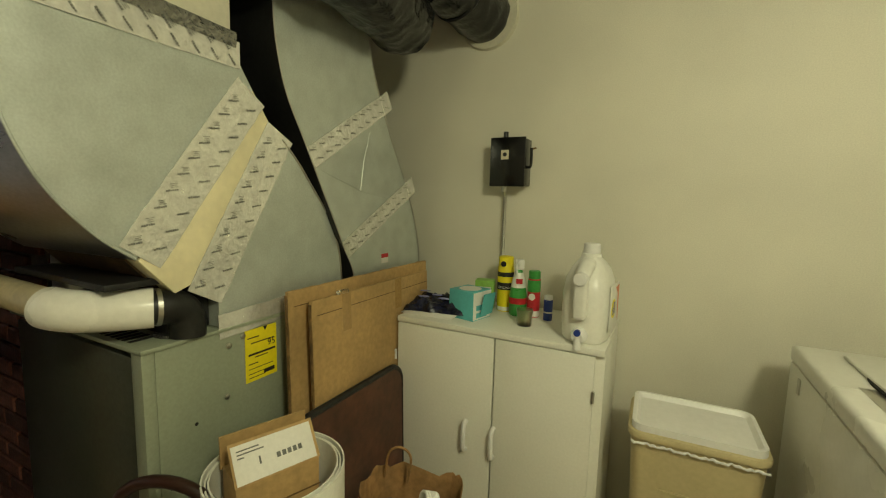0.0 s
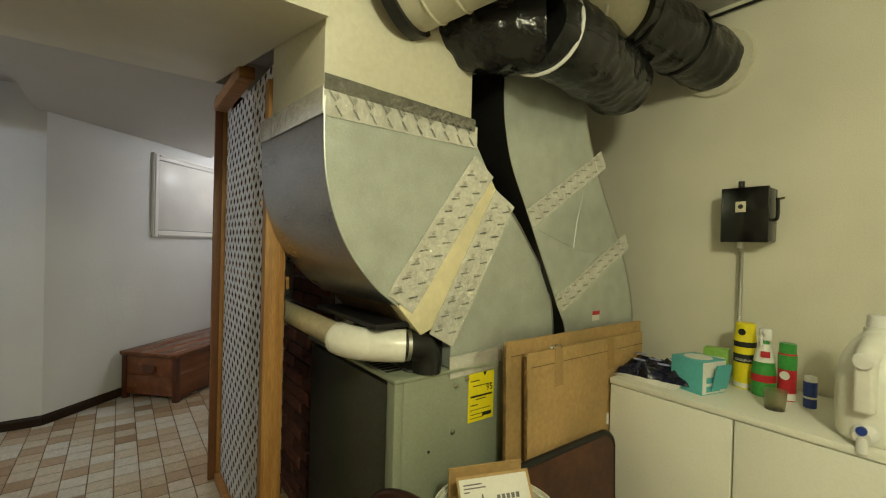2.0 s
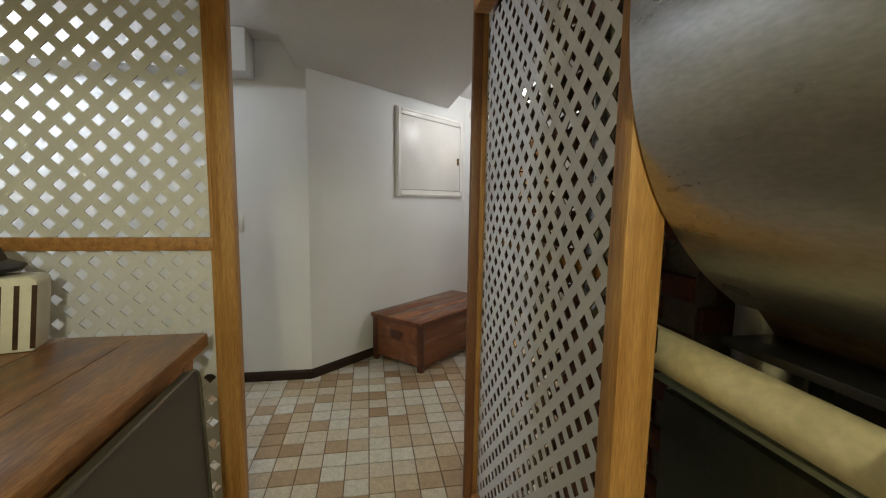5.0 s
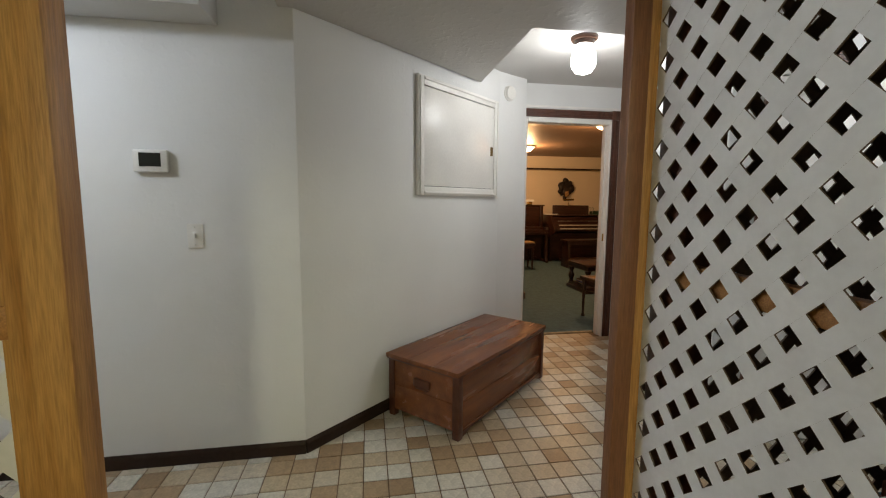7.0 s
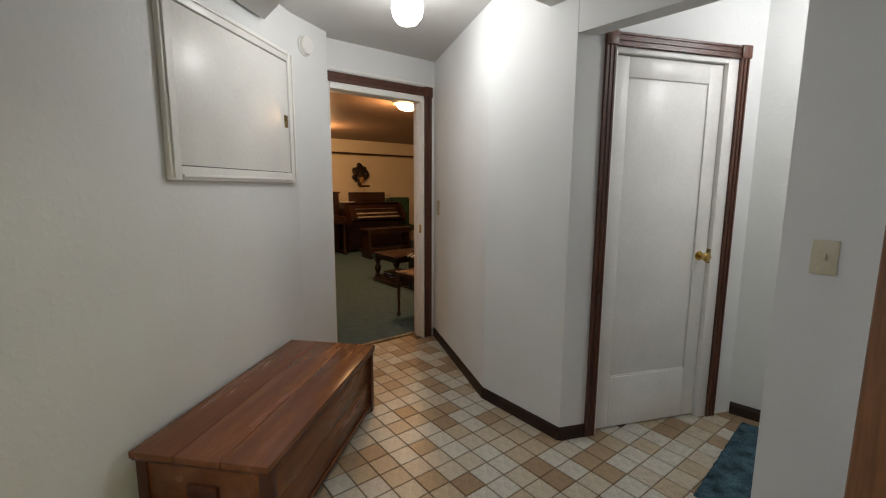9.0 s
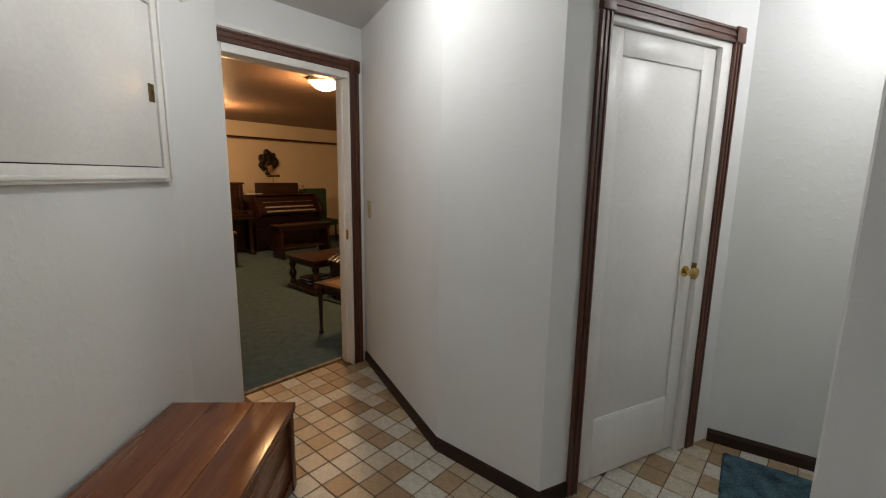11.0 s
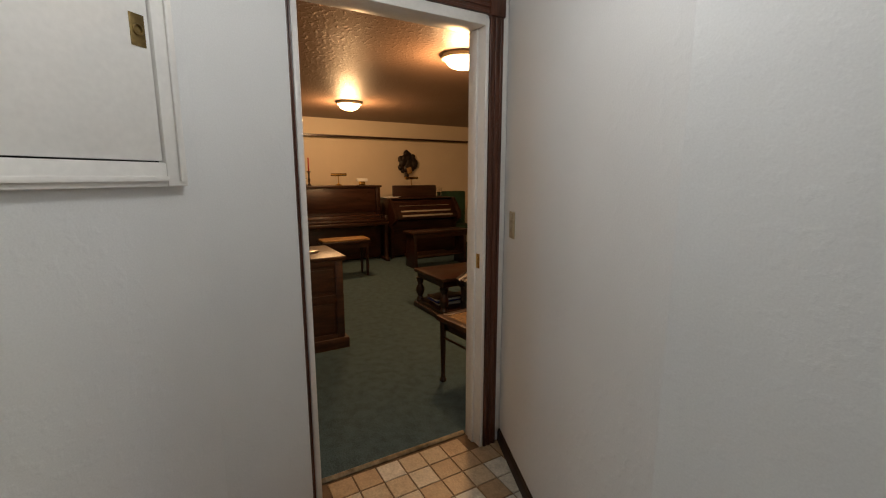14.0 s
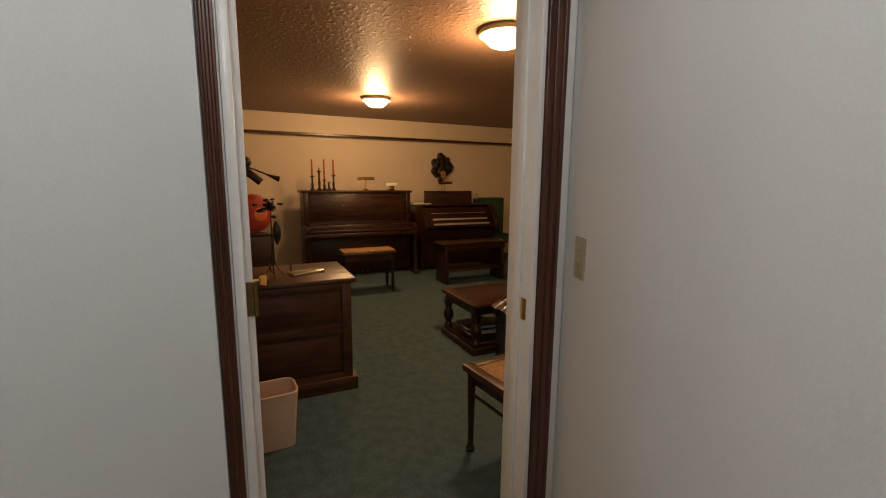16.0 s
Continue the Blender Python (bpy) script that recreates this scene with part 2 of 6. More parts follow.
DARK_GAP = mat("dark_gap", (0.006, 0.006, 0.006), 0.8, var=0.1)
BONE_KEYS = mat("ivory_keys", (0.5, 0.45, 0.36), 0.35, var=0.1)


def tile_mat(name, island):
    """Embossed sheet tiles in cream, sand and tan, picked tile by tile."""
    m = mat(name, (0.5, 0.45, 0.36), 0.36, var=0.14, scale=28, fine=85, bump=0.35)
    nt = m.node_tree
    n, l = nt.nodes, nt.links
    mix = next(x for x in n if x.type == "MIX")
    src = n.new("ShaderNodeNewGeometry").outputs["Random Per Island"] if island else n.new("ShaderNodeObjectInfo").outputs["Random"]
    ramp = n.new("ShaderNodeValToRGB")
    ramp.color_ramp.interpolation = "CONSTANT"
    stops = [(0.0, (0.62, 0.59, 0.51)), (0.3, (0.57, 0.50, 0.39)), (0.55, (0.50, 0.40, 0.27)), (0.76, (0.40, 0.28, 0.165)), (0.92, (0.34, 0.225, 0.125))]
    els = ramp.color_ramp.elements
    els[0].position, els[0].color = stops[0][0], (*stops[0][1], 1)
    els[1].position, els[1].color = stops[1][0], (*stops[1][1], 1)
    for p, c in stops[2:]:
        els.new(p).color = (*c, 1)
    l.new(src, ramp.inputs[0])
    l.new(ramp.outputs[0], mix.inputs[7])
    dk = n.new("ShaderNodeHueSaturation")
    dk.inputs["Value"].default_value = 0.8
    l.new(ramp.outputs[0], dk.inputs["Color"])
    l.new(dk.outputs[0], mix.inputs[6])
    return m


TILE = tile_mat("embossed_floor_tile", False)
TILE_REST = tile_mat("embossed_floor_tile_rest", True)

# ---- mesh helpers ----
def box(bm, x0, x1, y0, y1, z0, z1, bev=0.0, seg=2, m=None):
    r = bmesh.ops.create_cube(bm, size=1.0)
    vs = r["verts"]
    bmesh.ops.scale(bm, vec=(x1 - x0, y1 - y0, z1 - z0), verts=vs)
    bmesh.ops.translate(bm, vec=((x0 + x1) / 2, (y0 + y1) / 2, (z0 + z1) / 2), verts=vs)
    if m:
        bmesh.ops.transform(bm, matrix=m, verts=vs)
    if bev:
        es = list({e for v in vs for e in v.link_edges})
        bmesh.ops.bevel(bm, geom=es, offset=bev, segments=seg, profile=0.5, affect="EDGES")
    return bm


def bx(*a, **k):
    return box(bmesh.new(), *a, **k)


def prism(bm, pts, axis, a, b, bev=0.0):
    """A polygon in the two other axes (in order), swept along axis from a to b."""
    def at(p, w):
        return {"x": (w, p[0], p[1]), "y": (p[0], w, p[1]), "z": (p[0], p[1], w)}[axis]
    lo = [bm.verts.new(at(p, a)) for p in pts]
    hi = [bm.verts.new(at(p, b)) for p in pts]
    k = len(pts)
    fs = [bm.faces.new(lo), bm.faces.new(hi[::-1])]
    for i in range(k):
        fs.append(bm.faces.new((lo[i], hi[i], hi[(i + 1) % k], lo[(i + 1) % k])))
    bmesh.ops.recalc_face_normals(bm, faces=fs)
    if bev:
        es = list({e for f in fs for e in f.edges})
        bmesh.ops.bevel(bm, geom=es, offset=bev, segments=2, profile=0.5, affect="EDGES")
    return bm


def tube(bm, pts, radii, seg=16, caps=True):
    """A round bar through the points; radii one number or one a point."""
    pts = [Vector(p) for p in pts]
    if not isinstance(radii, (list, tuple)):
        radii = [radii] * len(pts)
    rings = []
    d0 = (pts[1] - pts[0]).normalized()
    u = d0.orthogonal().normalized()
    for i, p in enumerate(pts):
        d = (pts[min(i + 1, len(pts) - 1)] - pts[max(i - 1, 0)]).normalized()
        u = (u - d * u.dot(d)).normalized()
        v = d.cross(u)
        rings.append([bm.verts.new(p + (u * math.cos(2 * math.pi * k / seg) + v * math.sin(2 * math.pi * k / seg)) * radii[i]) for k in range(seg)])
    for r0, r1 in zip(rings, rings[1:]):
        for k in range(seg):
            bm.faces.new((r0[k], r0[(k + 1) % seg], r1[(k + 1) % seg], r1[k]))
    if caps:
        bm.faces.new(rings[0][::-1])
        bm.faces.new(rings[-1])
    return bm


def tb(*a, **k):
    return tube(bmesh.new(), *a, **k)


def lathe(bm, profile, seg=24, at=(0, 0, 0)):
    """Turned work: (radius, height) pairs from the bottom up."""
    x, y, z = at
    return tube(bm, [(x, y, z + h) for _, h in profile], [max(r, 0.0005) for r, _ in profile], seg) if all(b[1] > a[1] for a, b in zip(profile, profile[1:])) else spun(bm, profile, seg, at)


def spun(bm, profile, seg, at):
    rings = []
    for r, h in profile:
        r = max(r, 0.0005)
        rings.append([bm.verts.new((at[0] + r * math.cos(2 * math.pi * k / seg), at[1] + r * math.sin(2 * math.pi * k / seg), at[2] + h)) for k in range(seg)])
    for r0, r1 in zip(rings, rings[1:]):
        for k in range(seg):
            bm.faces.new((r0[k], r0[(k + 1) % seg], r1[(k + 1) % seg], r1[k]))
    bm.faces.new(rings[0][::-1])
    bm.faces.new(rings[-1])
    return bm


def lt(*a, **k):
    return lathe(bmesh.new(), *a, **k)


def part(name, bm, material, parent=None, label="", smooth=True):
    bmesh.ops.recalc_face_normals(bm, faces=bm.faces)
    me = bpy.data.meshes.new(name)
    bm.to_mesh(me)
    bm.free()
    if smooth:
        me.shade_smooth()
        me.set_sharp_from_angle(angle=radians(34))
    me.materials.append(material)
    ob = new(name, me)
    if parent:
        ob.parent = parent
    if label:
        ob["label"] = label
    return ob


def thing(name, at, turn=0.0, label="", category="", group="", tilt=(0, 0)):
    ob = new(name)
    ob.matrix_basis = pose(*at, tilt[0], tilt[1], turn)
    ob.empty_display_size = 0.1
    return tagged(ob, label, category, group)


def struct(name, bm, material, label, category, smooth=False):
    return tagged(part(name, bm, material, smooth=smooth), label, category, kind="structure")


def wall(name, p0, p1, thick, z0, z1, material, label, holes=()):
    """A wall from p0 to p1, thickness to the left of that way; holes as (from, to, bottom, top) along it."""
    p0, p1 = Vector((*p0, 0)), Vector((*p1, 0))
    d = p1 - p0
    n = d.length
    m = Matrix.Translation(p0) @ Matrix.Rotation(math.atan2(d.y, d.x), 4, "Z")
    bm = bmesh.new()
    s = 0.0
    for a, b, lo, hi in sorted(holes):
        if a > s:
            box(bm, s, a, 0, thick, z0, z1)
        if lo > z0:
            box(bm, a, b, 0, thick, z0, lo)
        if hi < z1:
            box(bm, a, b, 0, thick, hi, z1)
        s = b
    if n > s:
        box(bm, s, n, 0, thick, z0, z1)
    ob = struct(name, bm, material, label, "wall")
    ob.matrix_basis = m
    return ob


def run(p0, p1, z=0.0):
    """The frame of a line on the plan: x along it, y to its left."""
    d = Vector((p1[0] - p0[0], p1[1] - p0[1], 0))
    return Matrix.Translation((p0[0], p0[1], z)) @ Matrix.Rotation(math.atan2(d.y, d.x), 4, "Z"), d.length

# ---- structure ----
HIGH, LOW = 2.345, 2.19
DIAG0, DIAG1 = (-4.02, -0.475), (-5.565, 1.205)
BEND, CORNER = (-5.3047, 0.9219), (-5.475, 1.213)
SLANT0, SLANT1 = (-4.45, 1.745), (-5.58, 2.195)
END = (-3.87, 1.75)
NOOK = (-3.425, 2.83)

wall("wall_north", (2.2, 1.92), (-3.02, 1.92), -0.12, 0, HIGH, CREAM_WALL, "uneven cream painted utility room wall")
wall("wall_switch", (-3.035, 1.80), (-2.45, 1.80), 0.116, 0, HIGH, WHITE_WALL, "white painted wall with a light switch")
wall("wall_east", (2.2, -2.6), (2.2, 2.04), -0.12, 0, HIGH, CREAM_WALL, "cream painted utility room wall")
wall("wall_south", (-4.14, -2.6), (2.32, -2.6), -0.12, 0, HIGH, CREAM_WALL, "cream painted utility room wall")
wall("wall_thermostat", (-4.02, -2.6), DIAG0, 0.12, 0, HIGH, WHITE_WALL, "white painted hall wall with thermostat")
wall("wall_diagonal", DIAG0, BEND, 0.12, 0, HIGH, WHITE_WALL, "white painted hall wall with access panel")
wall("wall_bend", BEND, CORNER, 0.10, 0, HIGH, WHITE_WALL, "white painted hall wall bending towards the doorway")
wall("wall_return", CORNER, (-5.579, 1.203), 0.05, 0, HIGH, WHITE_WALL, "short white wall return beside the doorway")
wall("wall_doorway", (-5.58, 1.12), (-5.58, 2.30), 0.12, 0, HIGH, WHITE_WALL, "white painted wall with a doorway", holes=[(0.127, 0.968, 0, 2.04)])
wall("wall_slanted", SLANT0, SLANT1, -0.10, 0, HIGH, WHITE_WALL, "lumpy white painted hall wall")
wall("wall_short", END, SLANT0, -0.10, 0, HIGH, WHITE_WALL, "white painted hall wall")
wall("wall_closet_door", END, NOOK, 0.10, 0, HIGH, WHITE_WALL, "white painted wall holding a narrow door", holes=[(0.20, 0.96, 0, 1.985)])
wall("wall_nook_back", (-3.55, 2.775), (-2.33, 2.96), 0.1, 0, HIGH, WHITE_WALL, "white painted wall at the end of the nook")
wall("wall_nook_side", (-2.36, 1.92), (-2.36, 3.04), -0.1, 0, HIGH, WHITE_WALL, "white painted nook wall")
wall("wall_lintel", (-3.868, 1.752), (-3.02, 1.80), 0.10, 2.03, HIGH, WHITE_WALL, "white lintel above the nook opening")
wall("wall_music_far", (-11.42, -0.6), (-11.42, 7.2), 0.12, 0, HIGH, PEACH_WALL, "warm plaster wall behind the piano")
wall("wall_music_south", (-11.42, 0.25), (-5.6, 0.25), -0.12, 0, HIGH, PEACH_WALL, "warm plaster wall")
wall("wall_music_north", (-11.42, 6.9), (-5.6, 6.9), 0.12, 0, HIGH, PEACH_WALL, "warm plaster wall")
wall("wall_music_east", (-5.70, 2.31), (-5.70, 6.9), -0.1, 0, HIGH, PEACH_WALL, "warm plaster wall")
wall("wall_music_return", (-5.70, 0.25), (-5.70, 1.115), -0.1, 0, HIGH, PEACH_WALL, "warm plaster wall")
wall("wall_closet_back", (-4.7, 1.96), (-3.65, 3.1), 0.1, 0, HIGH, WHITE_WALL, "white painted wall behind the closet")

struct("floor", bx(-5.716, 2.2, -2.6, 3.1, -0.1, -0.004), GROUT, "brown joint bed under the patterned floor", "floor")
struct("floor_carpet", bx(-11.5, -5.718, 0.1, 7.0, -0.1, 0.008), CARPET, "worn blue-green carpet", "carpet")
struct("ceiling", bx(-5.60, 2.3, -2.7, 3.15, HIGH, HIGH + 0.1), CEIL_WHITE, "off-white painted ceiling", "ceiling")
struct("ceiling_music", bx(-11.5, -5.605, 0.1, 7.0, HIGH - 0.012, HIGH + 0.1), CEIL_BROWN, "glossy textured brown ceiling", "ceiling")
low = prism(bmesh.new(), [(-2.62, -0.54), (-2.62, 1.798), (-3.05, 1.798), (-3.86, 1.748), (-4.03, 1.745), (-4.03, 0.70), (-5.07, 0.70), (-4.02, -0.475), (-4.02, -0.54)], "z", LOW, HIGH - 0.002)
struct("ceiling_soffit", low, CEIL_WHITE, "lowered off-white ceiling over the passage", "ceiling")
slope = prism(bmesh.new(), [(-2.618, LOW), (-2.618, HIGH - 0.002), (-0.99, HIGH - 0.002), (-0.99, 1.885)], "y", -2.598, 0.342)
struct("ceiling_slope", slope, CREAM_WALL, "cream sloping ceiling beside the ductwork", "ceiling")
struct("ceiling_beam", bx(-4.018, -3.80, -2.598, -0.80, 2.085, HIGH - 0.002, bev=0.004), CEIL_WHITE, "white boxed ceiling beam", "beam")
ledge = prism(bmesh.new(), [(-11.418, 2.33), (-11.418, 2.03), (-11.30, 2.03), (-11.30, 2.045), (-11.34, 2.06), (-11.34, 2.33)], "y", 0.26, 6.88)
struct("ledge", ledge, PEACH_WALL, "boxed plaster ledge along the top of the wall", "ledge")
struct("ledge_rail", bx(-11.30, -11.26, 0.26, 6.88, 2.02, 2.055, bev=0.004), DARK_WOOD_H, "thin dark rail under the plaster ledge", "trim")


def baseboard(name, p0, p1, off=0.012):
    m, n = run(p0, p1)
    bm = prism(bmesh.new(), [(0, 0), (-off, 0), (-off * 0.9, 0.05), (-off * 0.35, 0.068), (0, 0.07)], "x", 0, n)
    ob = struct(name, bm, BASE_TRIM, "dark brown vinyl baseboard", "baseboard")
    ob.matrix_basis = m
    return ob


# each line keeps the room on its right
baseboard("baseboard_diag", DIAG0, BEND)
baseboard("baseboard_bend", BEND, CORNER)
baseboard("baseboard_return", CORNER, (-5.562, 1.2047))
baseboard("baseboard_therm", (-4.02, -2.59), DIAG0)
baseboard("baseboard_slant", (-5.57, 2.191), SLANT0)
baseboard("baseboard_short", SLANT0, END)
_m, _n = run(END, NOOK)
baseboard("baseboard_end", END, tuple((_m @ Vector((0.17, 0, 0)))[:2]))
baseboard("baseboard_nook", (-3.43, 2.7932), (-2.37, 2.9539))
baseboard("baseboard_switch", (-2.46, 1.80), (-3.035, 1.80), -0.012)


def casing(bm, x0, x1, z0, z1, y0=-0.018, y1=0.0):
    """A fluted strip of door trim: ridges along its length."""
    wide = x1 - x0 < z1 - z0
    a, b = (x0, x1) if wide else (z0, z1)
    k = 5
    step = (b - a) / k
    for i in range(k):
        lo, hi = a + i * step, a + (i + 1) * step
        depth = y0 if i in (0, 2, 4) else y0 + 0.005
        if wide:
            box(bm, lo, hi, depth, y1, z0, z1, bev=0.0015, seg=1)
        else:
            box(bm, x0, x1, depth, y1, lo, hi, bev=0.0015, seg=1)
    return bm


# the doorway to the music room: frame of its wall, x along +y, y towards -x
def doorway():
    m, _ = run((-5.58, 1.21), (-5.58, 2.30))
    frame_ob = tagged(new("door_frame"), "walnut trimmed doorway with white jambs", "doorway", kind="structure")
    frame_ob.matrix_basis = m
    top = 2.04
    part("casing", casing(bmesh.new(), 0.0, 0.033, 0, top + 0.018), DARK_TRIM, frame_ob)
    part("casing", casing(bmesh.new(), 0.876, 0.946, 0, top + 0.012), DARK_TRIM, frame_ob)
    part("casing", casing(bmesh.new(), 0.033, 0.876, top + 0.018, top + 0.085), DARK_TRIM, frame_ob)
    part("corner_block", bx(0.871, 0.951, -0.026, 0, top + 0.012, top + 0.092, bev=0.004), DARK_TRIM, frame_ob)
    part("trim_strip", bx(0.0, 0.98, -0.012, 0, top + 0.094, top + 0.118, bev=0.003), WHITE_TRIM, frame_ob)
    part("trim_strip", bx(0.948, 0.978, -0.012, 0, 0.07, top + 0.094, bev=0.003), WHITE_TRIM, frame_ob)
    part("jamb", bx(0.038, 0.060, -0.004, 0.125, 0, top, bev=0.002), WHITE_TRIM, frame_ob)
    part("jamb", bx(0.856, 0.874, -0.010, 0.125, 0, top, bev=0.002), WHITE_TRIM, frame_ob)
    part("jamb", bx(0.060, 0.856, -0.010, 0.125, top - 0.028, top + 0.016, bev=0.002), WHITE_TRIM, frame_ob)
    part("stop", bx(0.845, 0.856, 0.045, 0.085, 0, top - 0.03, bev=0.002), WHITE_TRIM, frame_ob)
    part("strike_plate", bx(0.8545, 0.856, 0.015, 0.042, 0.93, 1.0), BRASS, frame_ob)
    part("threshold", prism(bmesh.new(), [(0.126, -0.004), (0.150, -0.004), (0.150, 0.010), (0.144, 0.013), (0.134, 0.011), (0.126, 0.003)], "x", 0.062, 0.854), WORN_STRIP, frame_ob, "worn brass carpet threshold")


doorway()


def open_door():
    """The music room door, swung wide into the room on its left hinges."""
    d = thing("music_room_door", (-5.712, 1.288, 0.012), 181, "white painted wooden door standing open into the music room", "door")
    part("door_leaf", bx(0.0, 0.68, -0.0, 0.036, 0, 2.0, bev=0.002), WHITE_TRIM, d)
    for z in (0.18, 1.0, 1.78):
        h = part("hinge", bx(-0.004, 0.0, 0.002, 0.034, z, z + 0.09), BRASS_OLD, d)
        part("hinge_pin", tb([(-0.006, -0.004, z), (-0.006, -0.004, z + 0.09)], 0.006, 10), BRASS_OLD, h)
    k = part("latch_plate", bx(0.58, 0.64, -0.004, 0.0, 0.9, 1.02), BRASS_OLD, d)
    part("door_knob", tb([(0.61, -0.004, 0.96), (0.61, -0.04, 0.96), (0.61, -0.045, 0.96), (0.61, -0.065, 0.96), (0.61, -0.075, 0.96)], [0.009, 0.009, 0.022, 0.027, 0.012], 16), BRASS, k)
    return d


def closet_door():
    m, _ = run(END, NOOK)
    f = tagged(new("door_1"), "white narrow panel door with walnut trim", "door", kind="structure")
    f.matrix_basis = m
    a, b, top = 0.20, 0.96, 1.985
    part("casing", casing(bmesh.new(), a - 0.052, a + 0.004, 0, top + 0.004), DARK_TRIM, f)
    part("casing", casing(bmesh.new(), b - 0.004, b + 0.052, 0, top + 0.004), DARK_TRIM, f)
    part("casing", casing(bmesh.new(), a + 0.004, b - 0.004, top + 0.004, top + 0.066), DARK_TRIM, f)
    for x in (a - 0.056, b - 0.008):
        part("corner_block", bx(x, x + 0.064, -0.026, 0, top + 0.004, top + 0.070, bev=0.004), DARK_TRIM, f)
    part("jamb", bx(a + 0.0005, a + 0.02, -0.004, 0.1, 0, top - 0.001, bev=0.002), WHITE_TRIM, f)
    part("jamb", bx(b - 0.07, b - 0.0005, -0.004, 0.1, 0, top - 0.001, bev=0.002), WHITE_TRIM, f)
    part("jamb", bx(a + 0.02, b - 0.07, -0.004, 0.1, top - 0.022, top - 0.001, bev=0.002), WHITE_TRIM, f)
    x0, x1, y = a + 0.024, b - 0.074, 0.03
    leaf = part("door_leaf", bx(x0, x1, y, y + 0.035, 0.012, top - 0.026, bev=0.002), WHITE_TRIM, f)
    for name, c in (("stile", (x0, x0 + 0.085, 0.012, top - 0.026)), ("stile", (x1 - 0.085, x1, 0.012, top - 0.026)), ("rail", (x0 + 0.085, x1 - 0.085, top - 0.125, top - 0.026)), ("rail", (x0 + 0.085, x1 - 0.085, 0.012, 0.30))):
        part(name, bx(c[0], c[1], y - 0.009, y, c[2], c[3], bev=0.0025), WHITE_TRIM, leaf)
    part("panel_bead", bx(x0 + 0.085, x1 - 0.085, y - 0.006, y, 0.30, 0.308, bev=0.002), WHITE_TRIM, leaf)
    k = part("door_knob", tb([(x1 - 0.055, y - 0.010, 0.953), (x1 - 0.055, y - 0.016, 0.953), (x1 - 0.055, y - 0.018, 0.953), (x1 - 0.055, y - 0.04, 0.953), (x1 - 0.055, y - 0.045, 0.953), (x1 - 0.055, y - 0.066, 0.953), (x1 - 0.055, y - 0.074, 0.953)], [0.026, 0.026, 0.01, 0.01, 0.02, 0.027, 0.012], 20), BRASS, f)
    part("latch", bx(x1 - 0.004, x1 + 0.004, y - 0.012, y - 0.004, 0.92, 0.98), BRASS_OLD, f)
    part("strike_plate", bx(b - 0.072, b - 0.0705, y - 0.03, y, 0.91, 0.99), BRASS_OLD, f)


open_door()
closet_door()


def access_panel():
    """The shallow white cupboard door set in the diagonal wall."""
    m, _ = run(DIAG0, DIAG1)
    s0, s1 = 0.86, 1.845
    z0, z1 = 1.342, 2.095
    f = tagged(new("access_panel"), "white wooden access panel with moulded frame and small latch", "access panel")
    f.matrix_basis = m
    w = 0.058
    for name, c in (("frame_side", (s0, s0 + w, z0, z1)), ("frame_side", (s1 - w, s1, z0, z1)), ("frame_rail", (s0 + w, s1 - w, z0, z0 + w)), ("frame_rail", (s0 + w, s1 - w, z1 - w, z1))):
        o = part(name, bx(c[0], c[1], -0.026, 0, c[2], c[3], bev=0.004), WHITE_TRIM, f)
        a, b, lo, hi = c
        if name == "frame_side":
            e = a + 0.012 if a == s0 else b - 0.026
            part("bead", bx(e, e + 0.014, -0.034, -0.026, lo + 0.012, hi - 0.012, bev=0.003), WHITE_TRIM, o)
        else:
            e = lo + 0.012 if lo == z0 else hi - 0.026
            part("bead", bx(a, b, -0.034, -0.026, e, e + 0.014, bev=0.003), WHITE_TRIM, o)
    d = part("panel_door", bx(s0 + w + 0.003, s1 - w - 0.003, -0.018, -0.002, z0 + w + 0.004, z1 - w - 0.004, bev=0.002), WHITE_TRIM, f)
    part("gap", bx(s0 + w, s1 - w, -0.0018, 0, z0 + w, z1 - w), DARK_GAP, f)
    la = part("latch", bx(s1 - w - 0.05, s1 - w - 0.015, -0.021, -0.018, 1.66, 1.73, bev=0.001), BRASS_OLD, d)
    part("latch_ring", tb([(s1 - w - 0.033 + 0.011 * math.cos(a), -0.023, 1.695 + 0.011 * math.sin(a)) for a in np.linspace(0, 6.283, 17)], 0.0025, 8), BRASS_OLD, la)


access_panel()


# ---- lattice screens ----
def lattice(name, w, h, pitch, slat, label, m, rails, starts, white=-1):
    """A screen of crossed diagonal slats in a timber frame; x along it, z up, two layers deep."""
    t = thing(name, (0, 0, 0), 0, label, "lattice screen")
    t.matrix_basis = m
    z0, z1 = rails
    half = slat / 2
    for layer in (0, 1):
        sgn = 1 if layer == 0 else -1
        c0 = starts[layer]
        end = w if sgn > 0 else w + h
        while c0 < end:
            # centre line: x - c0 = sgn * (z - z0)
            hw = half * math.sqrt(2)
            poly = [(c0 - hw, z0), (c0 + hw, z0), (c0 + hw + sgn * (z1 - z0), z1), (c0 - hw + sgn * (z1 - z0), z1)]
            poly = clip(clip(poly, 0.0, 1), w, -1)
            if len(poly) >= 3:
                y = 0.0 if layer == 0 else 0.0002
                s = part("slat", prism(bmesh.new(), poly, "y", y, y + 0.0035), LATTICE, t, smooth=False)
                s.data.materials.append(HARDBOARD)
                for f in s.data.polygons:
                    f.material_index = 0 if f.normal.y * white > 0.5 else 1
            c0 += pitch
    return t


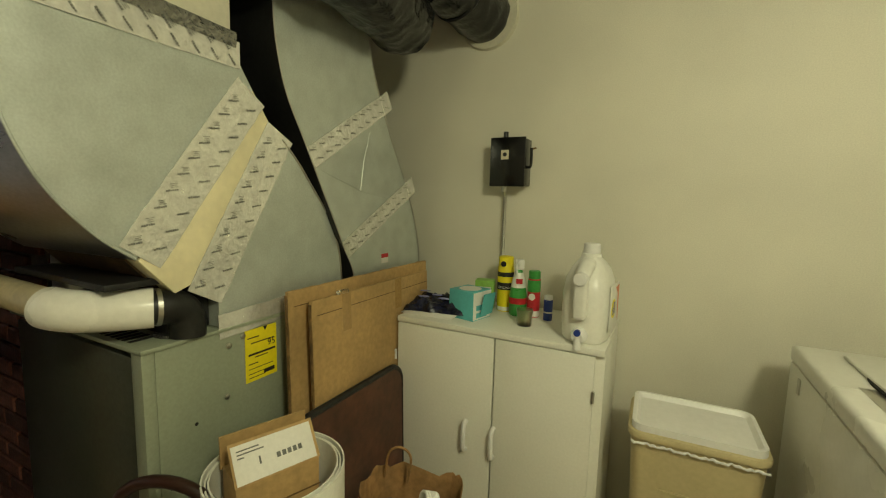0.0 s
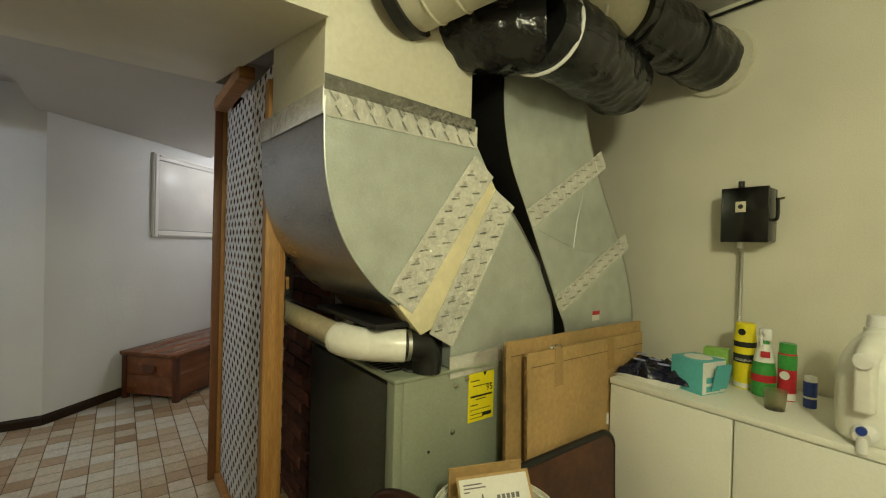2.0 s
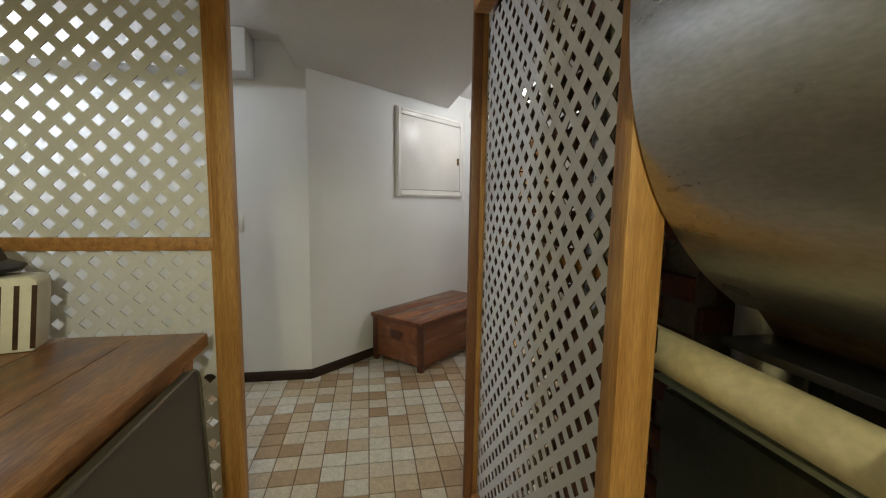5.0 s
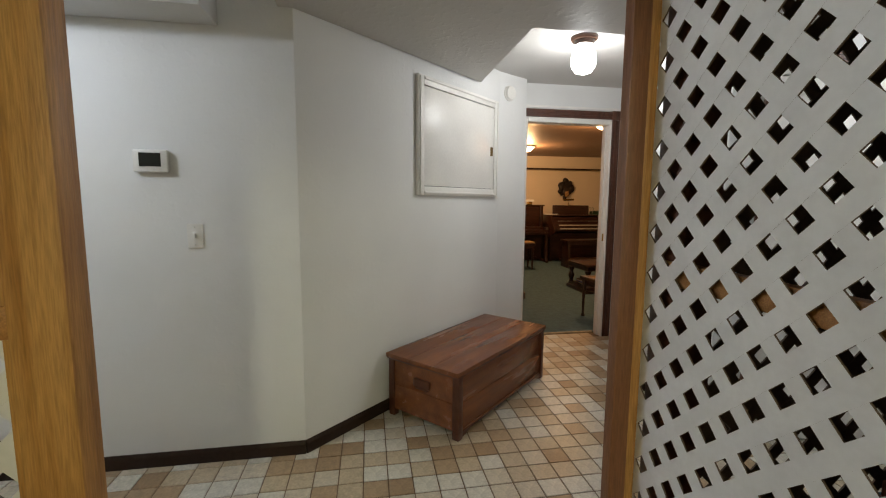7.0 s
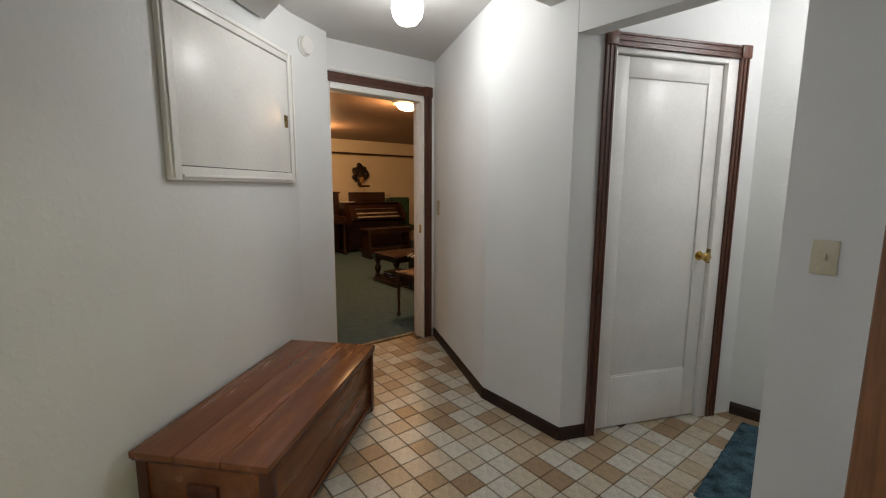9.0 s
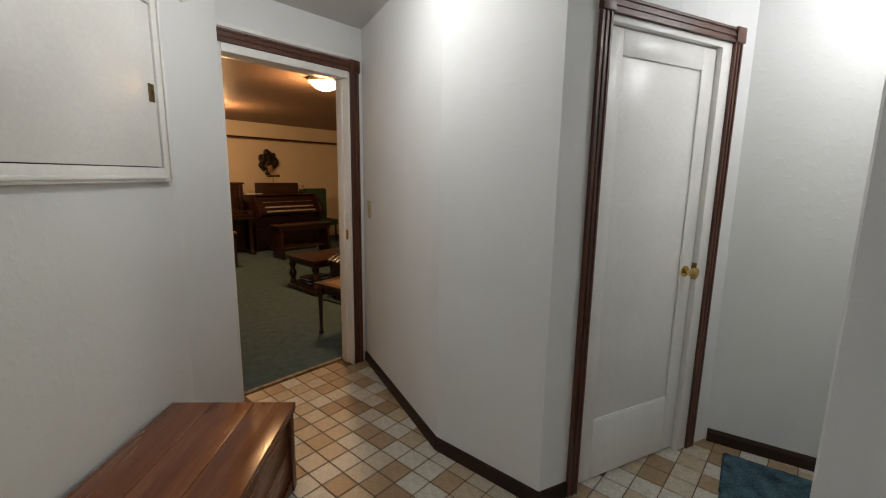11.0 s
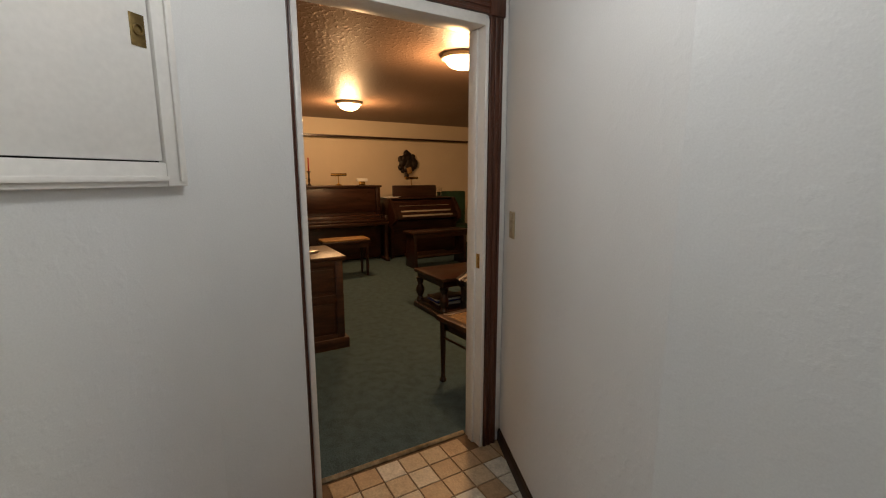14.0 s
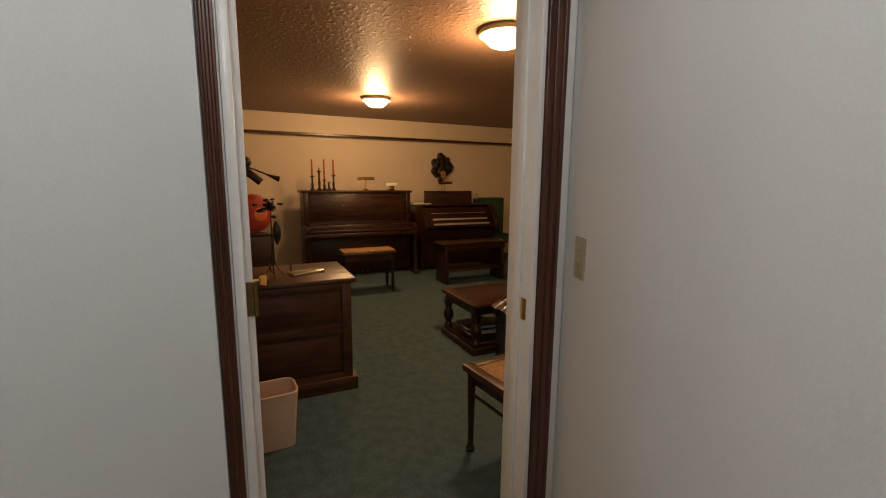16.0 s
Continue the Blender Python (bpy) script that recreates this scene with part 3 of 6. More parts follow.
def clip(poly, x, side):
    out = []
    k = len(poly)
    for i in range(k):
        p, q = poly[i], poly[(i + 1) % k]
        pi, qi = side * (p[0] - x) >= 0, side * (q[0] - x) >= 0
        if pi:
            out.append(p)
        if pi != qi:
            f = (x - p[0]) / (q[0] - p[0])
            out.append((x, p[1] + f * (q[1] - p[1])))
    clean = []
    for p in out:
        if not clean or math.hypot(p[0] - clean[-1][0], p[1] - clean[-1][1]) > 1e-5:
            clean.append(p)
    if len(clean) > 1 and math.hypot(clean[0][0] - clean[-1][0], clean[0][1] - clean[-1][1]) < 1e-5:
        clean.pop()
    return clean


# screen along the passage: from x -1.50 to -2.60 at y 0.345
side = thing("lattice_screen", (0, 0, 0), 0, "white painted hardboard lattice screen in a pine frame", "lattice screen")
side.matrix_basis = Matrix.Translation((-2.565, 0.345, 0.0))
part("post", bx(1.012, 1.06, -0.006, 0.062, 0, 1.885, bev=0.003), PINE, side, "raw pine post with knots")
part("stile", bx(-0.065, -0.035, 0.004, 0.042, 0, 2.12, bev=0.003), PINE_RED, side, "reddish brown pine edge strip")
part("stile", bx(-0.065, -0.039, 0.0422, 0.0635, 0, 2.12, bev=0.002), PINE, side, "pale pine backing strip")
part("rail", bx(-0.01, 1.01, 0.072, 0.094, 1.155, 1.20, bev=0.003), PINE_X, side)
part("rail", bx(0.012, 0.62, -0.014, 0.05, 2.02, 2.075, bev=0.003), PINE_X, side)
part("rail", bx(-0.011, 1.011, 0.03, 0.0615, 0.0, 0.045, bev=0.003), PINE_X, side)
lattice("lattice_screen", 1.10, 1.99, 0.0795, 0.028, "white painted hardboard lattice panel on the pine frame", Matrix.Translation((-2.61, 0.409, 0.0)), (0.03, 2.02), (-2.0278, -0.06475))
# screen that closes the furnace space towards the hall
west = lattice("lattice_screen", 1.27, 1.99, 0.0795, 0.028, "hardboard lattice panel with a raw brown back", Matrix.Translation((-2.575, 0.52, 0.0)) @ Matrix.Rotation(radians(90), 4, "Z"), (0.03, 2.02), (-2.05, -0.04), 1)
part("post", bx(-0.095, -0.003, -0.03, 0.035, 0, 2.12, bev=0.003), CHEST_DARK, west, "dark stained corner post")
part("rail", bx(-0.003, 1.27, -0.022, -0.001, 2.02, 2.07, bev=0.003), PINE_X, west)
# screen beside the passage: plane x -2.45, from y -0.60 southwards
left = lattice("lattice_screen", 1.985, 1.98, 0.0827, 0.0285, "white painted hardboard lattice screen with a pine mid rail", Matrix.Translation((-2.45, -2.57, 0.0)) @ Matrix.Rotation(radians(90), 4, "Z"), (0.03, 2.01), (-2.0475, -0.0753))
part("post", bx(1.998, 2.066, -0.026, 0.02, 0, 2.13, bev=0.003), PINE, left, "raw pine post with knots")
part("rail", bx(0, 1.997, -0.022, 0.0, 1.137, 1.18, bev=0.003), PINE_X, left)
part("rail", bx(0, 1.98, -0.022, 0.02, 2.006, 2.068, bev=0.003), PINE_X, left)
part("stile", bx(1.986, 1.9975, -0.018, 0.016, 0.0, 2.006, bev=0.002), PINE, left, "pale pine edge strip")
struct("wall_over_lattice", bx(-2.475, -2.425, -2.597, -0.605, 2.07, 2.145), CREAM_WALL, "cream strip of wall above the lattice", "wall")

# ---- ductwork and furnace ----
X0, X1 = -1.495, -1.02


def smooth_curve(pts, k=6):
    """Catmull-Rom points through pts."""
    out = []
    p = [pts[0]] + list(pts) + [pts[-1]]
    for i in range(1, len(p) - 2):
        for j in range(k):
            t = j / k
            a, b, c, d = (Vector(q) for q in p[i - 1:i + 3])
            v = 0.5 * ((2 * b) + (c - a) * t + (2 * a - 5 * b + 4 * c - d) * t * t + (3 * b - a - 3 * c + d) * t ** 3)
            out.append(tuple(v))
    out.append(tuple(pts[-1]))
    return out


def strip(bm, a, b, width, lift, x):
    """A band of tape on the plane at x, from a to b in (y, z), crumpled a little."""
    a, b = Vector(a), Vector(b)
    d = (b - a).normalized()
    n = Vector((-d.y, d.x)) * width / 2
    k = max(3, int((b - a).length / 0.03))
    rows = []
    for i in range(k + 1):
        c = a + (b - a) * i / k
        row = []
        for s in (-1, -0.4, 0.1, 0.5, 1):
            j = 1 + 0.05 * noise.noise((i * 1.7, s * 3.1, width * 50))
            q = c + n * s * j
            row.append(bm.verts.new((x + lift * (0.35 + 0.65 * abs(noise.noise((i * 0.9, s * 2.3, 7.7)))), q.x, q.y)))
        rows.append(row)
    for r0, r1 in zip(rows, rows[1:]):
        for i in range(4):
            bm.faces.new((r0[i], r0[i + 1], r1[i + 1], r1[i]))
    ret = bmesh.ops.extrude_face_region(bm, geom=bm.faces[:])
    bmesh.ops.translate(bm, vec=(-0.0008, 0, 0), verts=[g for g in ret["geom"] if isinstance(g, bmesh.types.BMVert)])
    return bm


def slab(bm, x, c, ux, uy, w, h):
    """A thin printed bar on the plane at x, from c along ux, h high along uy."""
    pts = (c, c + ux * w, c + ux * w + uy * h, c + uy * h)
    lo = [bm.verts.new((x, p.x, p.y)) for p in pts]
    hi = [bm.verts.new((x + 0.0005, p.x, p.y)) for p in pts]
    bm.faces.new(hi)
    for k in range(4):
        bm.faces.new((lo[k], lo[(k + 1) % 4], hi[(k + 1) % 4], hi[k]))


def tape(a, b, width, parent, x, marks=True, label="shiny printed foil tape"):
    t = part("foil_tape", strip(bmesh.new(), a, b, width, 0.004, x + 0.0015), FOIL, parent, label)
    if marks:
        va, vb = Vector(a), Vector(b)
        n = (vb - va).length
        d = (vb - va).normalized()
        q = Vector((-d.y, d.x))
        lean = radians(-52) if abs(d.y) < 0.3 else radians(8)
        ux, uy = Vector((math.cos(lean), math.sin(lean))), Vector((-math.sin(lean), math.cos(lean)))
        rng = random.Random(int(n * 1000))
        rows = (0.24, -0.26) if width > 0.06 else (0.0,)
        for r, off in enumerate(rows):
            i = 0.02 + 0.018 * r
            while i < n - 0.02:
                c = va + d * i + q * (width * off)
                bm = bmesh.new()
                for k in range(6):
                    e = -0.015 + k * 0.0052
                    h = rng.uniform(0.0035, 0.0052)
                    slab(bm, x + 0.0056, c + ux * e, ux, uy, 0.0038, h)
                for k, w in enumerate((0.016, 0.012, 0.018) if r == 0 else ()):
                    slab(bm, x + 0.0056, c + ux * (0.003 - w / 2 + 0.004) + uy * (0.0085 + 0.0042 * k), ux, uy, w, 0.0011)
                i += 0.05
                part("tape_print", bm, TAPE_INK, t, smooth=False)
    return t


def front_duct():
    d = thing("furnace_duct", (0, 0, 0), 0, "galvanised sheet metal duct elbow taped above the furnace", "duct")
    leftc = smooth_curve([(0.35, 1.70), (0.351, 1.60), (0.358, 1.507), (0.381, 1.409), (0.427, 1.308), (0.503, 1.214), (0.577, 1.155)])
    upper = leftc + [(0.90, 1.60), (0.84, 1.69)]
    eb = prism(bmesh.new(), upper, "x", X0, X1)
    for v in eb.verts:
        if v.co.x < -1.2 and v.co.y < 0.6:
            v.co.y -= 0.028
    part("elbow", eb, GALV, d, "curved galvanised sheet elbow")
    # the bright outer bend of the elbow, a separate rolled sheet
    bm = bmesh.new()
    prev = None
    for y, z in leftc:
        v = (bm.verts.new((X0 - 0.004, y - 0.032, z - 0.002)), bm.verts.new((X1 + 0.004, y - 0.003, z - 0.002)))
        if prev:
            bm.faces.new((prev[0], prev[1], v[1], v[0]))
        prev = v
    ret = bmesh.ops.extrude_face_region(bm, geom=bm.faces[:])
    bmesh.ops.translate(bm, vec=(0, 0.002, 0.001), verts=[g for g in ret["geom"] if isinstance(g, bmesh.types.BMVert)])
    part("rolled_side", bm, GALV_SIDE, d, "smooth rolled side sheet of the elbow")
    part("seam", tb([(X1 + 0.002, y - 0.002, z) for y, z in leftc], 0.0035, 8), GALV, d)
    rightc = smooth_curve([(1.0, 1.478), (1.06, 1.42), (1.115, 1.353), (1.209, 1.231), (1.255, 1.125), (1.272, 1.022), (1.274, 0.945)])
    lower = [(0.775, 0.945), (0.775, 1.04), (0.985, 1.47)] + rightc
    part("plenum", prism(bmesh.new(), lower, "x", X0, X1), GALV, d, "galvanised sheet plenum on the furnace")
    part("seam", tb([(X1 + 0.002, y, z) for y, z in rightc], 0.003, 8), STEEL, d)
    gap = [(0.58, 1.15), (0.66, 1.06), (0.70, 1.075), (0.775, 1.06), (0.985, 1.475), (0.90, 1.60)]
    part("filler", prism(bmesh.new(), gap, "x", X1 - 0.05, X1 + 0.001, bev=0.002), FILLER, d, "cream foam filler in the duct joint")
    # black block added behind the filler for the shade in the open joint
    part("shade_filling", prism(bmesh.new(), gap, "x", X0 + 0.02, X1 - 0.052), BLACK_SHEET, d)
    part("lip", prism(bmesh.new(), [(0.577, 1.148), (0.652, 1.062), (0.658, 1.067), (0.583, 1.153)], "x", X0 + 0.005, X1 - 0.05), RUSTED, d, "brown oxidised lip under the elbow")
    tape((0.584, 1.158), (0.894, 1.593), 0.106, d, X1)
    tape((0.735, 1.036), (0.995, 1.496), 0.106, d, X1)
    tape((0.345, 1.685), (0.86, 1.68), 0.07, d, X1)
    # upper edge of the tape, its dark reflection painted in as darker foil
    part("foil_tape", strip(bmesh.new(), (0.345, 1.737), (0.85, 1.717), 0.04, 0.004, X1 + 0.0025), FOIL_REFLECTION, d, "mirror-like edge of foil tape, coloured dark for its reflection")
    # band of tape round the side of the joint
    bm = bx(X0 - 0.006, X1 + 0.006, 0.341, 0.3445, 1.655, 1.725, bev=0.001)
    for v in bm.verts:
        if v.co.x < -1.2:
            v.co.y -= 0.03
    part("foil_tape", bm, FOIL, d)
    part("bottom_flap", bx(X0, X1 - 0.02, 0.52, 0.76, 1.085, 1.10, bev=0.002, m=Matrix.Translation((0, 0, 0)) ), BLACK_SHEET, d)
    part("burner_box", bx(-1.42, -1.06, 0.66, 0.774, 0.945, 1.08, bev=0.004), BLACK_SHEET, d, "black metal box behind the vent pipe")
    part("foil_tape", strip(bmesh.new(), (0.77, 0.945), (1.0, 0.955), 0.07, 0.006, X1 + 0.0015), FOIL, d)
    part("upper_box", bx(X0 + 0.01, X1 - 0.002, 0.346, 0.838, 1.70, 2.343, bev=0.003), CREAM_PAINT, d, "cream painted upper duct box")
    return d


front_duct()


def back_duct():
    d = thing("branch_duct", (0, 0, 0), 0, "galvanised S-shaped branch duct beside the wall", "duct")
    x = -1.0
    lc = smooth_curve([(0.958, 1.95), (0.959, 1.834), (0.97, 1.735), (1.004, 1.612), (1.076, 1.477), (1.152, 1.334), (1.217, 1.212), (1.268, 1.115), (1.315, 1.027), (1.33, 0.9)])
    rc = smooth_curve([(1.40, 1.95), (1.421, 1.839), (1.468, 1.723), (1.565, 1.55), (1.668, 1.39), (1.758, 1.218), (1.805, 1.06), (1.815, 0.9)])
    part("duct_body", prism(bmesh.new(), lc + rc[::-1], "x", -1.45, x), GALV, d)
    # shaded side of the galvanised duct, its shade put in as black colour
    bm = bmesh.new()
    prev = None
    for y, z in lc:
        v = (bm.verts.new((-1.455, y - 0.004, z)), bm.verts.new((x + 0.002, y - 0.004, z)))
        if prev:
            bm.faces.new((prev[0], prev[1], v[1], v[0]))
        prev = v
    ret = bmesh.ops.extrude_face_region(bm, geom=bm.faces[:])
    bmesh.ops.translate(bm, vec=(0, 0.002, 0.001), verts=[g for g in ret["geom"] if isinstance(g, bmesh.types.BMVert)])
    part("shaded_side", bm, BLACK_SHEET, d, "side sheet coloured black for its shade")
    for c in (lc, rc):
        part("seam", tb([(x + 0.001, y, z) for y, z in c], 0.003, 8), STEEL, d)
    tape((1.10, 1.43), (1.545, 1.705), 0.075, d, x)
    tape((1.27, 1.11), (1.742, 1.372), 0.075, d, x)
    part("crease", tb([(x + 0.0005, 1.15, 1.395), (x + 0.0015, 1.37, 1.33), (x + 0.0005, 1.60, 1.30)], 0.0012, 6), GALV, d)
    part("crease", tb([(x + 0.0005, 1.36, 1.33), (x + 0.0015, 1.38, 1.45), (x + 0.0005, 1.42, 1.56)], 0.0012, 6), GALV, d)
    lab = part("sticker", bx(x, x + 0.0012, 1.50, 1.55, 1.035, 1.075), WHITE_PAPER, d, "small red and white sticker")
    part("sticker_band", bx(x + 0.0012, x + 0.0018, 1.50, 1.55, 1.058, 1.075), RED, lab, smooth=False)


back_duct()


def wrapped(pts, r, n=60, rough=0.012, seed=0, seg=40):
    """A pillowy wrapped pipe: a tube whose skin is creased along and round."""
    c = smooth_curve(pts, n // max(1, len(pts) - 1))
    bm = tb(c, r, seg)
    for v in bm.verts:
        k = noise.noise((v.co.x * 9 + seed, v.co.y * 9, v.co.z * 22)) + 0.6 * noise.noise((v.co.x * 30, v.co.y * 30 + seed, v.co.z * 30))
        best = min(c, key=lambda q: (Vector(q) - v.co).length_squared)
        v.co += (v.co - Vector(best)).normalized() * rough * k
    return bm


def round_ducts():
    a = thing("round_duct", (0, 0, 0), 0, "cream painted round duct with raised seams", "duct")
    p0, p1 = Vector((-1.03, 0.56, 2.06)), Vector((-0.42, 0.86, 2.19))
    d = (p1 - p0).normalized()
    part("pipe", tb([p0, p1, p1 + d * 0.35], 0.135, 40), CREAM_PAINT, a)
    part("collar", tb([p0 + d * 0.0, p0 + d * 0.035], 0.150, 40), BLACK_SHEET, a, "ragged dark sealing collar")
    for s in (0.09, 0.17, 0.30, 0.33, 0.48):
        part("seam", tb([p0 + d * s, p0 + d * (s + 0.004), p0 + d * (s + 0.008)], [0.136, 0.140, 0.136], 40), CREAM_PAINT, a)
    b = thing("wrapped_duct", (0, 0, 0), 0, "round duct wrapped in shiny black plastic", "duct")
    part("wrap", wrapped([(-1.06, 0.80, 2.02), (-0.95, 0.86, 1.985), (-0.83, 0.96, 1.99)], 0.115, seed=3, rough=0.014), BLACK_PLASTIC, b)
    part("wrap", wrapped([(-0.85, 0.93, 1.995), (-0.84, 1.10, 1.985), (-0.88, 1.33, 1.985), (-0.92, 1.52, 1.99)], 0.125, seed=8, rough=0.01), BLACK_PLASTIC, b)
    part("cord", tb([(-0.845 + 0.131 * math.cos(t) * 0.95, 0.955 + 0.131 * math.cos(t) * 0.3, 1.99 + 0.131 * math.sin(t)) for t in np.linspace(0, 2 * math.pi, 33)], 0.006, 8), WHITE_PLASTIC, b, "white tie cord")
    c = thing("wall_duct", (0, 0, 0), 0, "round duct entering the wall, half cream, half black wrap", "duct")
    q0, q1, q2 = Vector((-0.98, 0.9, 2.225)), Vector((-0.80, 1.42, 2.17)), Vector((-0.735, 1.93, 2.125))
    part("pipe", tb([q0, q1], 0.105, 32), CREAM_PAINT, c)
    part("wrap", wrapped([tuple(q1 - (q2 - q1) * 0.12), tuple(q1 + (q2 - q1) * 0.3), tuple(q1 + (q2 - q1) * 0.6), tuple(q2)], 0.118, seed=15, rough=0.009), BLACK_PLASTIC, c)
    for s in (-0.05, 0.5):
        dd = (q2 - q1)
        k = q1 + dd * s
        part("cord", tb([k, k + dd * 0.01, k + dd * 0.02], [0.122, 0.125, 0.122], 32), BLACK_SHEET, c)
    part("patch", tb([(-0.722, 1.90, 2.118), (-0.722, 1.922, 2.118)], [0.135, 0.14], 24), CREAM_PAINT, c, "cream patch round the wall hole")
    tag = part("hook", tb([(-0.80, 1.2, 2.06), (-0.775, 1.19, 2.09), (-0.77, 1.185, 2.12)], 0.006, 8), WHITE_PLASTIC, c)
    e = thing("ceiling_pipe", (0, 0, 0), 0, "thin dark pipe along the wall under the ceiling", "pipe")
    part("pipe", tb([(-1.4, 1.905, 2.315), (2.1, 1.905, 2.315)], 0.006, 10), BLACK_SHEET, e)


round_ducts()


def furnace():
    f = thing("furnace", (0, 0, 0), 0, "sage green sheet metal furnace with dark front panel", "furnace")
    top, y0, y1, xb = 0.94, 0.575, 1.3, -1.72
    part("cabinet", bx(xb, X1, y0 + 0.03, y1, 0.06, top - 0.012, bev=0.004), FURNACE, f)
    part("base", bx(xb + 0.01, X1 - 0.01, y0 + 0.04, y1 - 0.01, 0.0, 0.06), BLACK_SHEET, f)
    lid = part("top_plate", bx(xb, X1 + 0.006, y0 - 0.004, y1, top - 0.012, top, bev=0.003), FURNACE, f)
    for i in range(7):
        x = -1.10 - i * 0.026
        part("vent_slot", bx(x - 0.008, x + 0.006, y0 + 0.015, y0 + 0.075, top, top + 0.0012), DARK_GAP, lid)
    # panel colour holds the shade of this side as well as its dark green
    part("front_panel", bx(xb + 0.02, X1 - 0.05, y0 + 0.006, y0 + 0.03, 0.05, top - 0.03, bev=0.004), FURNACE_SHADED, f, "dark olive front access panel, its shade put into the colour")
    part("corner_strip", bx(X1 - 0.045, X1, y0, y0 + 0.03, 0.06, top - 0.013, bev=0.003), FURNACE, f)
    for y, z in ((0.80, 0.885), (0.845, 0.90), (0.79, 0.74), (0.79, 0.58), (0.80, 0.40), (0.66, 0.30)):
        part("screw", tb([(X1, y, z), (X1 + 0.004, y, z), (X1 + 0.006, y, z)], [0.008, 0.008, 0.004], 12), STEEL, f)
    for y, z in ((0.63, 0.56), (0.63, 0.505), (0.70, 0.70)):
        part("screw_hole", tb([(X1, y, z), (X1 + 0.001, y, z)], 0.005, 10), DARK_GAP, f)
    lab = part("energy_label", bx(X1 + 0.001, X1 + 0.0025, 0.852, 0.965, 0.752, 0.912), YELLOW, f, "bright yellow energy label")
    bm = bmesh.new()
    for z, a, b, h in ((0.885, 0.86, 0.90, 0.003), (0.868, 0.872, 0.955, 0.003), (0.832, 0.862, 0.958, 0.006), (0.823, 0.885, 0.93, 0.003), (0.805, 0.862, 0.895, 0.003), (0.79, 0.862, 0.95, 0.002), (0.775, 0.862, 0.94, 0.002), (0.763, 0.862, 0.92, 0.002)):
        box(bm, X1 + 0.0025, X1 + 0.0032, a, b, z, z + h)
    box(bm, X1 + 0.0025, X1 + 0.0032, 0.915, 0.955, 0.765, 0.777)
    prism(bm, [(0.915, 0.912), (0.93, 0.912), (0.9225, 0.898)], "x", X1 + 0.0025, X1 + 0.0032)
    part("label_print", bm, INK, lab, smooth=False)
    txt = text("95", 0.03, (X1 + 0.0027, 0.945, 0.848), INK, lab)
    part("flue_stub", tb([(-1.55, 0.68, top), (-1.55, 0.68, 1.3)], 0.06, 20), GALV_SIDE, f)
    return f


def text(words, size, at, material, parent, turn=90.0, tilt=90.0, depth=0.0003):
    """Lettering in the built-in font, as mesh, upright and facing +x by default."""
    cu = bpy.data.curves.new("lettering", "FONT")
    cu.body, cu.size, cu.extrude, cu.align_x = words, size, depth, "CENTER"
    ob = new("lettering", cu)
    dg = bpy.context.evaluated_depsgraph_get()
    me = bpy.data.meshes.new_from_object(ob.evaluated_get(dg))
    bpy.data.objects.remove(ob)
    me.materials.clear()
    me.materials.append(material)
    o = new("lettering", me)
    o.matrix_basis = pose(*at, tilt, 0, turn)
    o.parent = parent
    return o


furnace()


def vent_pipe():
    p = thing("vent_pipe", (0, 0, 0), 0, "yellowed plastic vent pipe with a white elbow", "pipe")
    part("pipe", tb([(-1.75, 0.46, 1.06), (-1.17, 0.497, 1.034)], 0.038, 24), PVC_OLD, p)
    arc = smooth_curve([(-1.21, 0.484, 1.036), (-1.175, 0.494, 1.033), (-1.135, 0.518, 1.03), (-1.10, 0.552, 1.029), (-1.07, 0.59, 1.029), (-1.05, 0.625, 1.028)])
    part("elbow", tb(arc, [0.049] * len(arc), 28), PVC, p, "glossy white elbow fitting")
    c = smooth_curve([(-1.055, 0.615, 1.028), (-1.045, 0.65, 1.026), (-1.042, 0.685, 1.012), (-1.042, 0.70, 0.98), (-1.042, 0.70, 0.94)])
    part("coupling", tb(c, 0.044, 24), RUBBER, p, "black rubber coupling")
    part("clamp", tb([(-1.051, 0.628, 1.028), (-1.0475, 0.638, 1.0275)], 0.0465, 24), STEEL, p)
    part("flange", tb([(-1.085, 0.705, 0.94), (-1.085, 0.705, 0.946)], [0.062, 0.056], 24), GALV_SIDE, p)
    part("far_elbow", tb([(-1.74, 0.477, 1.06), (-1.79, 0.48, 1.09), (-1.80, 0.485, 1.16), (-1.80, 0.485, 1.9)], 0.045, 20), GALV_SIDE, p, "grey metal riser pipe")


vent_pipe()


# ---- utility room things ----
def cabinet():
    c = thing("storage_cabinet", (-0.885, 1.455, 0), 0, "off-white two-door storage cabinet against the wall", "cabinet")
    w, d, h = 0.79, 0.445, 0.84
    part("body", bx(0, w, 0.022, d, 0.0, h - 0.024, bev=0.002), CABINET_WHITE, c)
    part("cabinet_top", bx(0, w, 0.0, d, h - 0.022, h, bev=0.002), CABINET_WHITE, c)
    for x0, x1, hx in ((0.004, 0.413, 0.315), (0.419, w - 0.03, 0.425)):
        dr = part("door", bx(x0, x1, 0.0, 0.019, 0.02, h - 0.026, bev=0.002), CABINET_WHITE, c)
        part("handle", tb(smooth_curve([(hx, 0.0, 0.365), (hx, -0.022, 0.375), (hx, -0.026, 0.42), (hx, -0.022, 0.468), (hx, 0.0, 0.478)]), 0.009, 12), WHITE_PLASTIC, dr, "white plastic bow handle")
    for z in (0.66, 0.2):
        part("hinge", tb([(w - 0.028, -0.006, z), (w - 0.028, -0.006, z + 0.04)], 0.005, 10), STEEL, c)
        part("hinge", tb([(-0.003, -0.004, z), (-0.003, -0.004, z + 0.04)], 0.005, 10), WHITE_PLASTIC, c)


cabinet()
